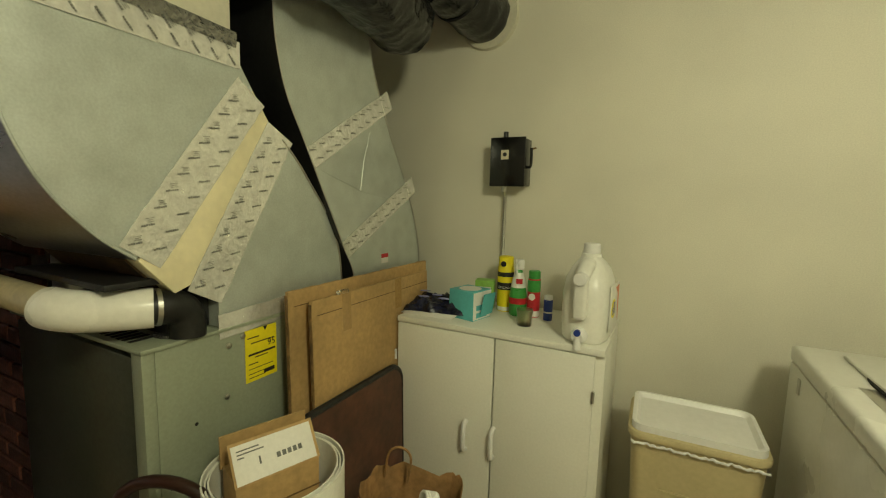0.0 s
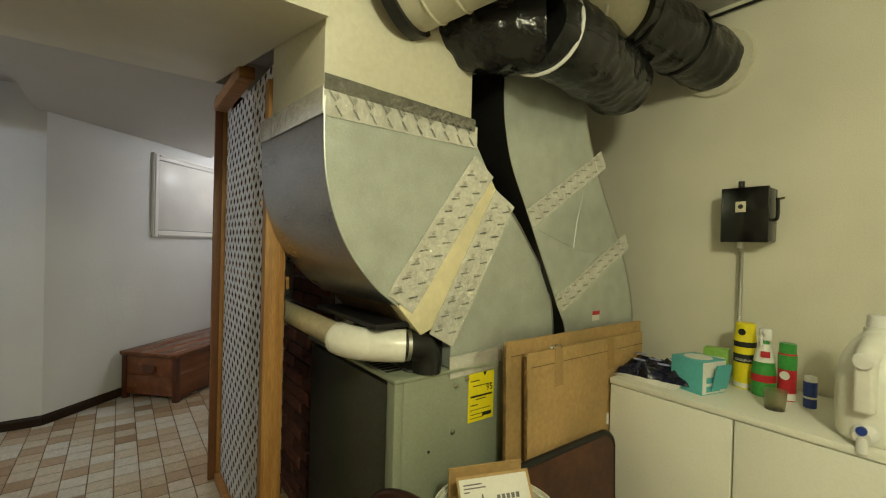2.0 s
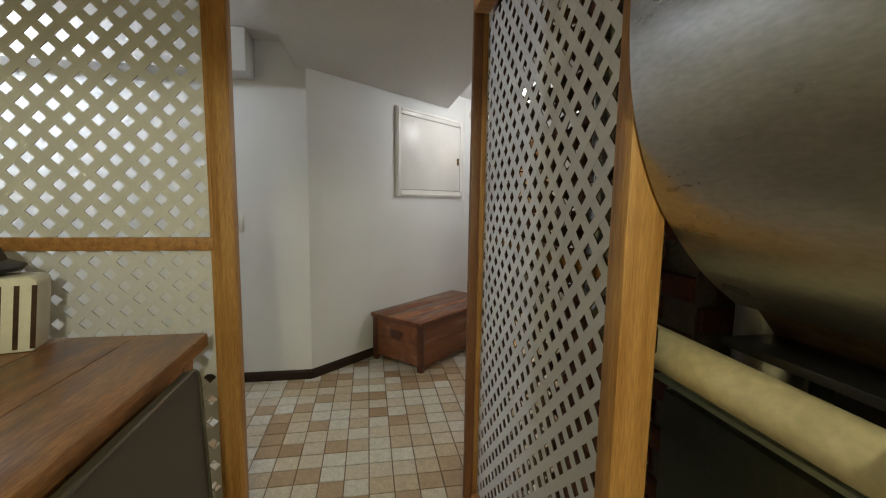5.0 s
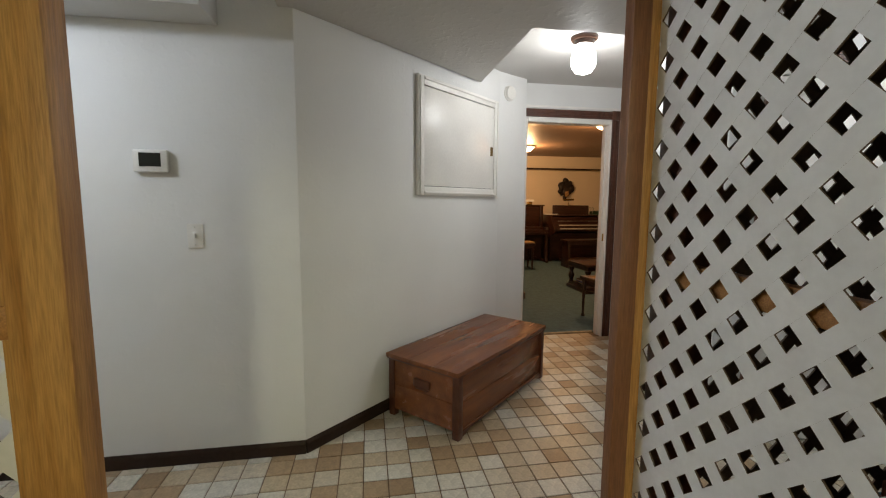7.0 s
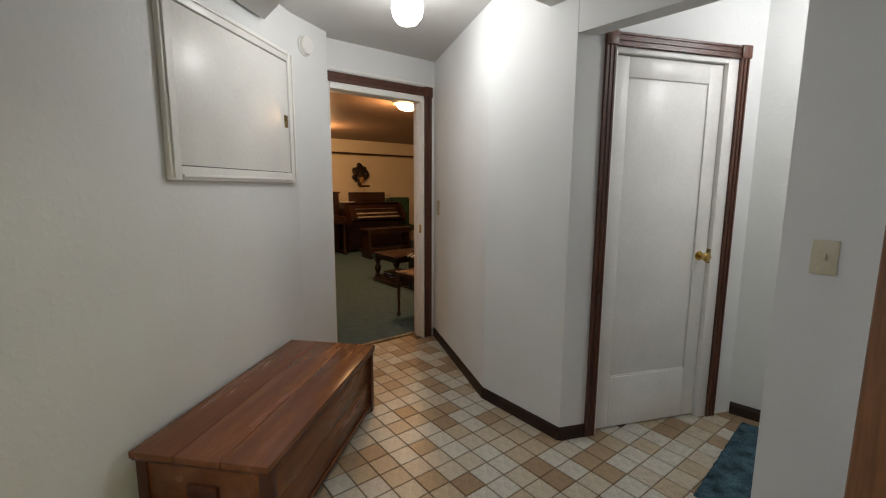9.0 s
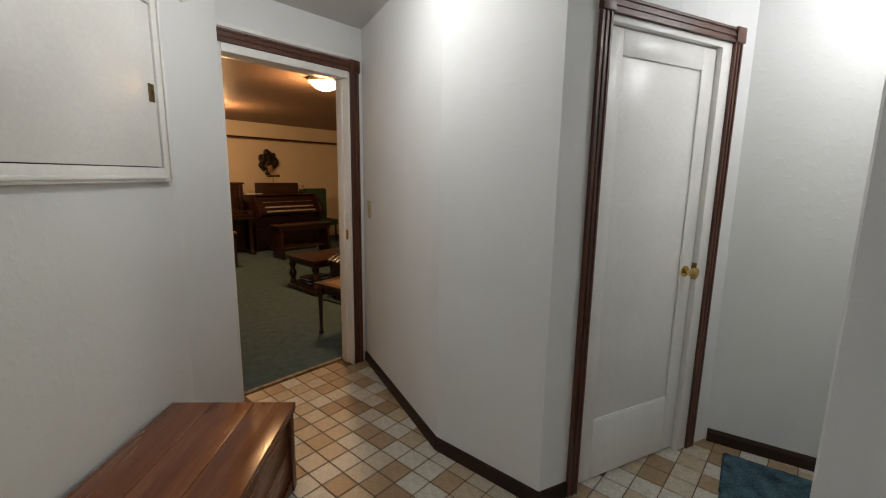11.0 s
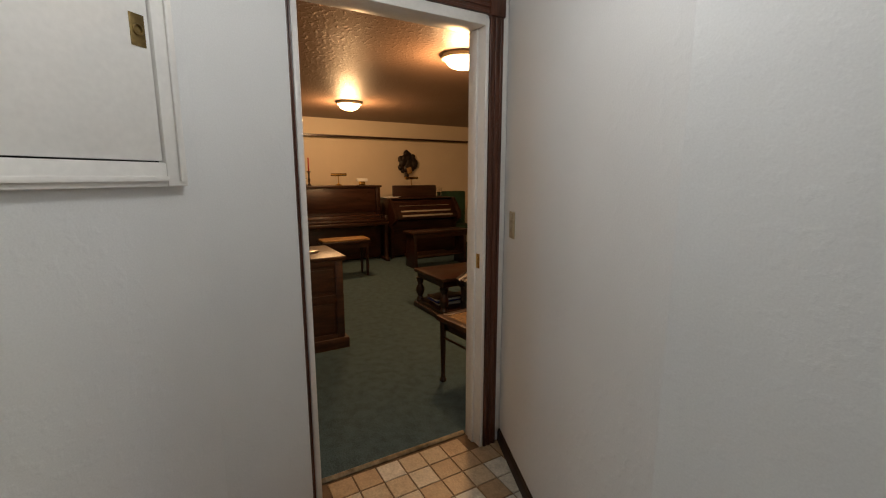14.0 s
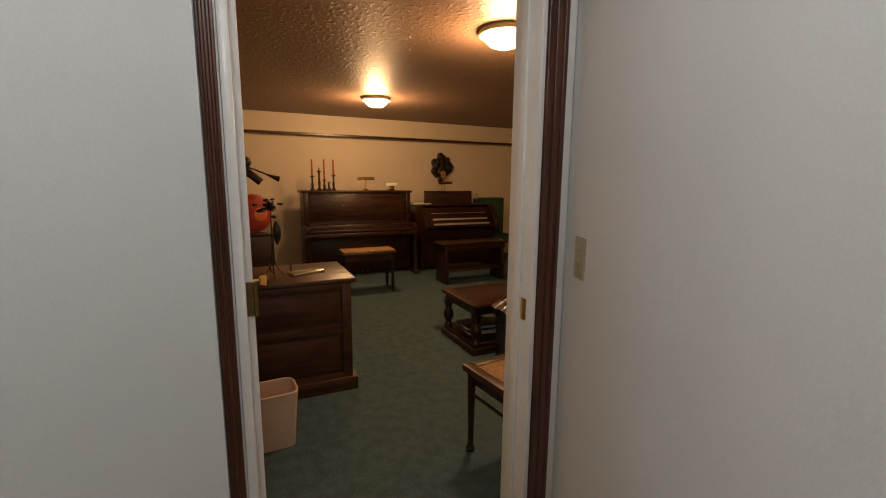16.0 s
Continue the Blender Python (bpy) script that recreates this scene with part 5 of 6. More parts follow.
def chimney():
    c = tagged(new("chimney"), "old red brick chimney behind the furnace", "chimney", kind="structure")
    c.matrix_basis = pose(-2.35, 0.66, 0)
    part("core", bx(0.012, 0.62, 0.012, 0.75, 0, HIGH - 0.003), MORTAR, c, "grey mortar")
    me_l = bpy.data.meshes.new("brick")
    bm = bx(-0.098, 0.098, -0.009, 0.009, -0.0285, 0.0285, bev=0.004, seg=1)
    bm.to_mesh(me_l)
    bm.free()
    me_l.materials.append(BRICK)
    me_s = bpy.data.meshes.new("brick")
    bm = bx(-0.046, 0.046, -0.009, 0.009, -0.0285, 0.0285, bev=0.004, seg=1)
    bm.to_mesh(me_s)
    bm.free()
    me_s.materials.append(BRICK)
    rng = random.Random(4)
    z = 0.035
    row = 0
    while z < HIGH - 0.04:
        x = 0.105 if row % 2 == 0 else 0.053
        while x < 0.62:
            full = not (row % 2 and x < 0.06)
            o = new("brick", me_l if full else me_s)
            o.parent = c
            o.matrix_basis = pose(x, 0.006 + rng.uniform(-0.002, 0.002), z, 0, rng.uniform(-0.6, 0.6), 0)
            x += 0.207 if full else 0.155
        if row % 1 == 0:
            y = 0.115 if row % 2 else 0.16
            while y < 0.72 and z > 1.0:
                o = new("brick", me_l)
                o.parent = c
                o.matrix_basis = pose(0.626, y, z, 0, 0, 90)
                y += 0.207
        z += 0.068
        row += 1


chimney()


def workbench():
    t = thing("work_table", (-2.36, -0.58, 0), 0, "worn wooden work table beside the lattice", "table")
    for i in range(3):
        part("top_board", bx(0, 1.35, -0.62 + i * 0.207, -0.62 + i * 0.207 + 0.205, 0.83, 0.875, bev=0.004), TABLE_WOOD, t)
    for x in (0.06, 1.25):
        for y in (-0.58, -0.06):
            part("leg", bx(x, x + 0.07, y - 0.035, y + 0.035, 0, 0.83, bev=0.004), PINE, t)
    part("apron", bx(0.13, 1.25, -0.05, -0.028, 0.73, 0.83, bev=0.002), PINE_X, t)
    b = thing("striped_bag", (-2.26, -1.10, 0.875), 14, "white paper bag with brown stripes standing on the table", "bag")
    part("bag_body", prism(bmesh.new(), [(-0.10, 0), (0.10, 0), (0.12, 0.20), (0.105, 0.215), (-0.11, 0.21), (-0.125, 0.19)], "x", -0.05, 0.05, bev=0.008), WHITE_PAPER, b)
    for i in range(6):
        y = -0.10 + i * 0.038
        part("stripe", prism(bmesh.new(), [(y, 0.01), (y + 0.012, 0.01), (y + 0.03, 0.19), (y + 0.018, 0.19)], "x", 0.0505, 0.0515), OAK, b)
    h = thing("black_hat", (-2.26, -1.16, 1.10), 0, "dark soft object lying on the striped bag", "clutter")
    part("body", lt([(0.12, 0), (0.13, 0.012), (0.09, 0.03), (0.075, 0.07), (0.03, 0.085)], 24), BLACK_SHEET, h)
    for x0, x1, z1, lean in ((-2.19, -1.33, 0.83, 2.2), (-1.31, -0.90, 0.80, 2.2)):
        f = thing("folded_card_table", (0, -0.52, 0.0), 0, "olive grey vinyl folded card table leaning on the work table", "folding table", "folded card tables", tilt=(lean, 0))
        r = 0.05
        pts = [(x0, 0.0), (x0, z1 - r)] + [(x0 + r - r * math.cos(a), z1 - r + r * math.sin(a)) for a in np.linspace(0.2, 1.4, 6)] + [(x1 - r + r * math.sin(a), z1 - r + r * math.cos(a)) for a in np.linspace(0.1, 1.5, 6)] + [(x1, 0.0)]
        part("panel", prism(bmesh.new(), pts, "y", -0.025, 0.0, bev=0.004), OLIVE, f)
        part("piping", tb([(x, 0.001, z) for x, z in pts], 0.006, 8), OLIVE, f)


workbench()

# ---- hall things ----
def chest():
    m, _ = run((-4.366, -0.040), (-5.146, 0.790))
    c = thing("cedar_chest", (0, 0, 0), 0, "varnished reddish cedar chest against the wall", "chest")
    c.matrix_basis = m
    L, D, H = 1.115, 0.533, 0.395
    for i in range(3):
        y1 = -i * D / 3
        part("lid_board", bx(-0.012, L + 0.012, y1 - D / 3 + 0.001, y1 - 0.001, H - 0.026, H, bev=0.0035), CHEST_WOOD, c)
    part("lid_rim", bx(-0.006, L + 0.006, -D + 0.002, -0.004, H - 0.036, H - 0.0265, bev=0.002), CHEST_DARK, c)
    part("body", bx(0.03, L - 0.03, -D + 0.035, -0.02, 0.045, H - 0.037), CHEST_DARK, c)
    for i in range(2):
        z0 = 0.045 + i * 0.157
        part("front_board", bx(0.045, L - 0.045, -D + 0.018, -D + 0.034, z0, z0 + 0.155, bev=0.002), CHEST_WOOD, c)
        part("end_board", bx(0.014, 0.030, -D + 0.05, -0.045, z0, z0 + 0.155, bev=0.002), CHEST_WOOD, c)
        part("end_board", bx(L - 0.030, L - 0.014, -D + 0.05, -0.045, z0, z0 + 0.155, bev=0.002), CHEST_WOOD, c)
    for x in (0.006, L - 0.05):
        for y in (-D + 0.006, -0.05):
            part("corner_post", bx(x, x + 0.044, y, y + 0.044, 0.0, H - 0.037, bev=0.005), CHEST_DARK, c)
    skirt = [(0.05, 0.045), (0.05, 0.006), (0.085, 0.012), (0.13, 0.03), (L - 0.13, 0.03), (L - 0.085, 0.012), (L - 0.05, 0.006), (L - 0.05, 0.045)]
    part("skirt", prism(bmesh.new(), skirt, "y", -D + 0.012, -D + 0.032), CHEST_DARK, c)
    part("moulding", bx(0.045, L - 0.045, -D + 0.010, -D + 0.018, 0.040, 0.052, bev=0.003), CHEST_WOOD, c)
    for x in (0.0145, L - 0.0145):
        h = part("handle", bx(x - 0.016, x + 0.016, -D / 2 - 0.06, -D / 2 + 0.06, 0.235, 0.285, bev=0.008), CHEST_DARK, c, "carved wooden end handle")
        part("handle_slot", bx(x - 0.018, x + 0.018, -D / 2 - 0.045, -D / 2 + 0.045, 0.225, 0.245, bev=0.006), CHEST_DARK, h)


chest()


def hall_small():
    th = thing("thermostat", (-4.02, -1.108, 1.478), 90, "white wall thermostat with a dark screen", "thermostat")
    part("case", bx(-0.072, 0.072, 0, 0.026, -0.05, 0.05, bev=0.006), WHITE_PLASTIC, th).matrix_basis = Matrix.Rotation(math.pi, 4, "Z")
    part("screen", bx(-0.045, 0.045, -0.0275, -0.026, -0.025, 0.036), SCREEN, th)
    def plate(at, turn, material, label, toggles=1, h=0.114):
        s = thing("light_switch", at, turn, label, "light switch", "wall switches")
        part("plate", bx(-0.035, 0.035, -0.006, 0, -h / 2, h / 2, bev=0.0025), material, s)
        if toggles == 1:
            part("toggle", bx(-0.005, 0.005, -0.018, -0.006, -0.008, 0.012, bev=0.001), material, s)
        else:
            for z in (-0.02, 0.02):
                part("toggle", bx(-0.016, 0.016, -0.010, -0.006, z - 0.006, z + 0.006, bev=0.001), material, s)
        for z in (-0.042, 0.042):
            part("screw", tb([(0, -0.006, z), (0, -0.0075, z)], 0.003, 8), STEEL, s)
    plate((-4.02, -0.945, 1.135), 90, WHITE_PLASTIC, "white toggle light switch on the white wall")
    plate((-2.915, 1.80, 1.10), 0, IVORY, "ivory toggle light switch on the white wall")
    d = Vector((SLANT0[0] - SLANT1[0], SLANT0[1] - SLANT1[1], 0))
    p = Vector((*SLANT1, 0)) + d * 0.115
    plate((p.x, p.y, 1.15), math.degrees(math.atan2(d.y, d.x)), IVORY_OLD, "aged ivory two-button light switch beside the doorway", 2, h=0.12)
    m, _ = run(BEND, CORNER)
    sm = thing("smoke_detector", (0, 0, 0), 0, "white round smoke detector high on the wall", "smoke detector")
    sm.matrix_basis = m @ Matrix.Translation((0.11, 0, 2.19))
    part("base", tb([(0, 0, 0), (0, -0.012, 0)], 0.062, 32), WHITE_PLASTIC, sm)
    part("cover", tb([(0, -0.012, 0), (0, -0.03, 0), (0, -0.038, 0)], [0.056, 0.052, 0.035], 32), WHITE_PLASTIC, sm)
    for i in range(8):
        a = i * math.pi / 4
        part("slot", bx(-0.006, 0.006, -0.031, -0.027, 0.040, 0.046, m=Matrix.Rotation(a, 4, "Y")), DARK_GAP, sm)
    x, y, _ = HALL_LIGHT
    l = thing("globe_light", (x, y, HIGH), 0, "lit white glass globe light on a wooden base", "ceiling light")
    part("base", lt([(0.078, -0.022), (0.085, -0.012), (0.085, 0.0)], 32), OAK, l)
    part("collar", lt([(0.06, -0.05), (0.062, -0.022)], 32), OAK, l)
    g = part("globe", spun(bmesh.new(), [(0.02, -0.225), (0.05, -0.215), (0.072, -0.185), (0.08, -0.15), (0.074, -0.105), (0.058, -0.055), (0.056, -0.05)], 32, (0, 0, 0)), GLOBE, l, "glowing milk glass globe")
    g.visible_shadow = False
    r = thing("rug", (-3.02, 2.32, 0.002), 6, "blue shaggy bath rug on the tiles", "rug")
    bm = bmesh.new()
    bmesh.ops.create_grid(bm, x_segments=60, y_segments=84, size=0.5)
    for v in bm.verts:
        e = max(abs(v.co.x), abs(v.co.y))
        v.co = Vector((v.co.x * 0.56 * (1 + 0.02 * noise.noise((v.co.y * 20, 1, 0))), v.co.y * 0.84 * (1 + 0.015 * noise.noise((v.co.x * 20, 5, 0))), 0.0 if e > 0.495 else 0.014 + 0.007 * noise.noise((v.co.x * 60, v.co.y * 80, 0))))
    ret = bmesh.ops.extrude_face_region(bm, geom=bm.faces[:])
    for q in ret["geom"]:
        if isinstance(q, bmesh.types.BMVert):
            q.co.z = 0.0
    part("shag_surface", bm, RUG, r)


hall_small()


def dome_lamp(at):
    l = thing("dome_light", (at[0], at[1], HIGH - 0.012), 0, "lit flush dome ceiling light with a metal rim", "ceiling light", "music room lights")
    part("rim", spun(bmesh.new(), [(0.16, 0.0), (0.17, -0.02), (0.165, -0.035), (0.14, -0.035)], 40, (0, 0, 0)), IVORY, l)
    g = part("dome", spun(bmesh.new(), [(0.138, -0.03), (0.13, -0.06), (0.10, -0.09), (0.055, -0.107), (0.01, -0.112)], 40, (0, 0, 0)), DOME, l, "glowing frosted glass dome")
    g.visible_shadow = False


for place in MUSIC_LIGHTS:
    dome_lamp(place)


def bare_bulb(place, name, label, material):
    drop = 2.2 - place[2]
    l = thing(name, (place[0], place[1], 2.345 - drop), 0, label, "ceiling light")
    if drop > 0.02:
        part("cord", tb([(0, 0, 0), (0, 0, drop)], 0.004, 8), WHITE_PLASTIC, l)
    part("holder", lt([(0.05, -0.02), (0.055, 0.0)], 24), WHITE_PLASTIC, l)
    part("socket", lt([(0.02, -0.06), (0.022, -0.02)], 20), WHITE_PLASTIC, l)
    g = part("bulb", spun(bmesh.new(), [(0.005, -0.165), (0.022, -0.158), (0.032, -0.135), (0.03, -0.11), (0.018, -0.075), (0.015, -0.06)], 24, (0, 0, 0)), material, l)
    g.visible_shadow = False


bare_bulb(FURNACE_LIGHT, "utility_bulb", "lit bare bulb hanging on a short cord", GLOBE)
bare_bulb(SOUTH_LIGHT, "hall_bulb", "lit bulb on the ceiling past the lattice", GLOBE)
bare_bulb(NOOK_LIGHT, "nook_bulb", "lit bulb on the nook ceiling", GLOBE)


# ---- music room things ----
def piano():
    p = thing("upright_piano", (-10.62, 2.0, 0), 0, "dark mahogany upright piano against the wall", "piano")
    # local: x towards the room, y along the keyboard
    W = 1.58
    part("case", bx(-0.35, 0.0, 0.02, W - 0.02, 0.03, 1.19, bev=0.004), DARK_WOOD, p)
    part("piano_top", bx(-0.37, 0.03, -0.01, W + 0.01, 1.19, 1.222, bev=0.006), DARK_WOOD_H, p)
    part("upper_panel", bx(0.0, 0.014, 0.10, W - 0.10, 0.80, 1.17, bev=0.004), DARK_WOOD_H, p, "polished upper panel")
    for y in (0.02, W - 0.09):
        part("pilaster", bx(0.0, 0.03, y, y + 0.07, 0.76, 1.19, bev=0.006), DARK_WOOD, p)
    part("key_bed", bx(0.0, 0.33, 0.0, W, 0.60, 0.655, bev=0.008), DARK_WOOD_H, p)
    part("fallboard", bx(0.03, 0.16, 0.06, W - 0.06, 0.66, 0.76, bev=0.02), DARK_WOOD_H, p, "closed key lid")
    part("lid_edge", bx(0.16, 0.30, 0.06, W - 0.06, 0.655, 0.70, bev=0.012), DARK_WOOD_H, p)
    for y in (0.0, W - 0.06):
        part("cheek", bx(0.0, 0.31, y, y + 0.06, 0.655, 0.75, bev=0.015), DARK_WOOD, p)
        part("leg", lt([(0.045, 0.06), (0.03, 0.12), (0.036, 0.3), (0.03, 0.5), (0.045, 0.6)], 16, at=(0.27, y + 0.03, 0)), DARK_WOOD, p)
        part("toe_block", bx(0.0, 0.34, y, y + 0.06, 0.0, 0.06, bev=0.01), DARK_WOOD, p)
    part("lower_panel", bx(0.0, 0.014, 0.10, W - 0.10, 0.10, 0.58, bev=0.004), DARK_WOOD, p)
    for i in range(3):
        part("pedal", tb([(0.0, W / 2 - 0.08 + i * 0.08, 0.07), (0.12, W / 2 - 0.08 + i * 0.08, 0.06)], [0.008, 0.014], 10), BRASS_OLD, p)


def wooden_bench(name, at, w, d, h, label, top, cushion=None, style="leg"):
    b = thing(name, at, 0, label, "bench")
    part("seat", bx(-d / 2, d / 2, -w / 2, w / 2, h - 0.035, h, bev=0.006), top, b)
    part("apron", bx(-d / 2 + 0.02, d / 2 - 0.02, -w / 2 + 0.03, w / 2 - 0.03, h - 0.10, h - 0.036), DARK_WOOD, b)
    if cushion:
        part("cushion", bx(-d / 2 + 0.01, d / 2 - 0.01, -w / 2 + 0.01, w / 2 - 0.01, h + 0.0005, h + 0.025, bev=0.01), cushion, b)
    if style == "leg":
        for x in (-d / 2 + 0.035, d / 2 - 0.035):
            for y in (-w / 2 + 0.045, w / 2 - 0.045):
                part("leg", lt([(0.014, 0), (0.022, 0.12), (0.018, 0.25), (0.024, h - 0.10)], 12, at=(x, y, 0)), DARK_WOOD, b)
    else:
        for y in (-w / 2 + 0.05, w / 2 - 0.09):
            part("end_panel", prism(bmesh.new(), [(-d / 2 - 0.02, 0), (d / 2 + 0.02, 0), (d / 2 - 0.02, h - 0.04), (-d / 2 + 0.02, h - 0.04)], "y", y, y + 0.04, bev=0.004), DARK_WOOD, b)
        part("shelf", bx(-d / 2 + 0.03, d / 2 - 0.03, -w / 2 + 0.091, w / 2 - 0.091, 0.16, 0.18, bev=0.003), OAK, b)
    return b


def organ():
    o = thing("electric_organ", (-10.62, 3.70, 0), 0, "dark wooden two-manual electric organ", "organ")
    W = 1.27
    part("case", prism(bmesh.new(), [(-0.5, 0.03), (0.1, 0.03), (0.1, 0.62), (0.24, 0.66), (0.24, 0.72), (0.05, 0.96), (-0.5, 0.98)], "y", 0.04, W - 0.04, bev=0.006), DARK_WOOD, o)
    for y in (0.0, W - 0.045):
        part("cheek", prism(bmesh.new(), [(-0.5, 0.0), (0.12, 0.0), (0.12, 0.55), (0.30, 0.64), (0.30, 0.76), (0.08, 1.0), (-0.5, 1.0)], "y", y, y + 0.045, bev=0.006), DARK_WOOD_H, o)
    part("organ_top", bx(-0.5, 0.03, 0.05, W - 0.05, 0.985, 1.005, bev=0.004), DARK_WOOD_H, o)
    for i, (x, z) in enumerate(((0.235, 0.705), (0.165, 0.775), (0.09, 0.855))):
        k = part("manual", bx(x - 0.05, x + 0.03, 0.16, W - 0.16, z, z + 0.026, bev=0.003), BONE_KEYS if i < 2 else STEEL, o, "row of ivory keys" if i < 2 else "row of chrome tabs")
        if i < 2:
            for j in range(34):
                part("black_key", bx(x - 0.05, x + 0.0, 0.18 + j * 0.0268, 0.18 + j * 0.0268 + 0.013, z + 0.0265, z + 0.036), INK, k, smooth=False)
    part("music_rest", bx(-0.10, -0.07, 0.16, W - 0.26, 1.006, 1.22, bev=0.008, m=Matrix.Rotation(radians(-4), 4, "Y")), DARK_WOOD_H, o)
    part("pedal_board", bx(0.0, 0.42, 0.24, W - 0.25, 0.02, 0.07, bev=0.01), OAK, o)


def buffet():
    b = thing("desk_cabinet", (-7.19, 1.87, 0), 0, "brown wooden cabinet with panelled end, clutter on top", "cabinet")
    # local: x away is negative, y to the left is negative
    Dp, Wd, H = 0.55, 0.95, 0.755
    part("carcase", bx(-Dp, 0, -Wd, 0, 0.02, H - 0.03, bev=0.003), OAK, b)
    part("cabinet_top", bx(-Dp - 0.03, 0.025, -Wd, 0.03, H - 0.03, H, bev=0.006), OAK, b)
    for z0, z1 in ((0.02, 0.13), (0.40, 0.45), (H - 0.08, H - 0.032)):
        part("rail", bx(0.0, 0.012, -Wd, -0.06, z0, z1, bev=0.002), OAK, b)
    part("stile", bx(0.0, 0.012, -0.06, 0.0, 0.0, H - 0.032, bev=0.002), OAK, b)
    part("plinth", bx(-Dp, 0.03, -Wd, 0.03, 0.0, 0.095, bev=0.006), OAK, b)
    for z0, z1 in ((0.15, 0.38), (0.47, H - 0.10)):
        part("panel", bx(0.0, 0.006, -Wd + 0.05, -0.08, z0, z1, bev=0.004), OAK, b)
    r = thing("remote_tray", (-7.42, 1.63, H), 20, "grey flat plastic tray on the cabinet", "tray")
    part("tray", bx(-0.05, 0.05, -0.11, 0.11, 0, 0.018, bev=0.007), STEEL, r)
    w = thing("plant_stand", (-7.42, 1.43, H), 0, "black wire stand with dried dark flowers", "ornament")
    for a in range(4):
        part("wire", tb(smooth_curve([(0.06 * math.cos(a * 1.57), 0.06 * math.sin(a * 1.57), 0), (0.02 * math.cos(a * 1.57), 0.02 * math.sin(a * 1.57), 0.06), (0.004 * math.cos(a * 1.57), 0.004 * math.sin(a * 1.57), 0.16), (0.0, 0.0, 0.42)]), 0.003, 6), BLACK_SHEET, w)
    rng = random.Random(7)
    for i in range(26):
        c = Vector((rng.gauss(0, 0.028), rng.gauss(0, 0.035), 0.44 + rng.gauss(0, 0.03)))
        bm = bmesh.new()
        bmesh.ops.create_icosphere(bm, subdivisions=1, radius=rng.uniform(0.012, 0.022))
        bmesh.ops.scale(bm, vec=(1, 1.2, 0.6), verts=bm.verts)
        bmesh.ops.translate(bm, vec=c, verts=bm.verts)
        part("petal", bm, BRONZE, w)
    part("bud", lt([(0.004, 0.20), (0.022, 0.24), (0.026, 0.30), (0.01, 0.35)], 12, at=(0.01, 0.03, 0)), BLACK_SHEET, w)
    for i in range(2):
        part("scroll", tb([(0.05 * math.cos(t) * (1 - t / 9) + 0.05, -0.02 + 0.12 * i, 0.05 + 0.04 * math.sin(t) * (1 - t / 9)) for t in np.linspace(0, 7, 24)], 0.003, 6), BLACK_SHEET, w)


def waste_bin():
    w = thing("waste_bin", (-6.75, 1.365, 0.008), 4, "small pinkish beige plastic waste bin on the carpet", "waste bin")
    bm = bmesh.new()
    prism(bm, [(-0.075, -0.085), (0.075, -0.085), (0.075, 0.085), (-0.075, 0.085)], "z", 0, 0.30)
    for v in bm.verts:
        if v.co.z > 0.1:
            v.co.x *= 1.28
            v.co.y *= 1.25
    bmesh.ops.bevel(bm, geom=[e for e in bm.edges if abs(e.verts[0].co.z - e.verts[1].co.z) > 0.1], offset=0.03, segments=5, profile=0.5, affect="EDGES")
    top = max(bm.faces, key=lambda f: f.calc_center_median().z)
    ret = bmesh.ops.inset_region(bm, faces=[top], thickness=0.006)
    ex = bmesh.ops.extrude_face_region(bm, geom=[top])
    bmesh.ops.delete(bm, geom=[top], context="FACES_ONLY")
    for q in ex["geom"]:
        if isinstance(q, bmesh.types.BMVert):
            q.co.z -= 0.28
            q.co.x *= 0.78
            q.co.y *= 0.80
    part("bin_body", bm, PINK_PLASTIC, w)
    rim = []
    for k in range(48):
        a = 2 * math.pi * k / 47
        rim.append((math.copysign(abs(math.cos(a)) ** 0.45, math.cos(a)) * 0.096, math.copysign(abs(math.sin(a)) ** 0.45, math.sin(a)) * 0.106, 0.298))
    part("rim", tb(rim, 0.006, 8), PINK_PLASTIC, w)


def coffee_table():
    t = thing("coffee_table", (-7.60, 3.30, 0.008), 0, "dark turned-leg coffee table with a lower shelf", "table")
    L, W, H = 0.30, 0.46, 0.41
    part("tabletop", bx(-L, L, -W, W, H - 0.035, H, bev=0.008), DARK_WOOD_H, t)
    part("apron", bx(-L + 0.03, L - 0.03, -W + 0.03, W - 0.03, H - 0.09, H - 0.036), DARK_WOOD, t)
    for x in (-L + 0.05, L - 0.05):
        for y in (-W + 0.05, W - 0.05):
            part("leg", lt([(0.04, 0.09), (0.025, 0.12), (0.045, 0.17), (0.045, 0.2), (0.025, 0.25), (0.04, 0.29), (0.045, 0.32)], 16, at=(x, y, 0)), DARK_WOOD, t)
    part("shelf", bx(-L + 0.02, L - 0.02, -W + 0.02, W - 0.02, 0.055, 0.09, bev=0.006), DARK_WOOD, t)
    part("plinth", bx(-L, L, -W, W, 0.0, 0.055, bev=0.006), DARK_WOOD, t)
    rng = random.Random(2)
    z = 0.098
    for i in range(5):
        bk = thing("magazine", (-7.62 + rng.uniform(-0.02, 0.02), 3.05 + rng.uniform(-0.02, 0.02), z), rng.uniform(-8, 8), "thin magazine in a stack on the table shelf", "magazine", "stacked magazines")
        part("pages", bx(-0.10, 0.10, -0.14, 0.14, 0, 0.014, bev=0.001), (WHITE_PAPER, DARK_WOOD, BLUE, WHITE_PAPER, OAK)[i], bk)
        z += 0.0145


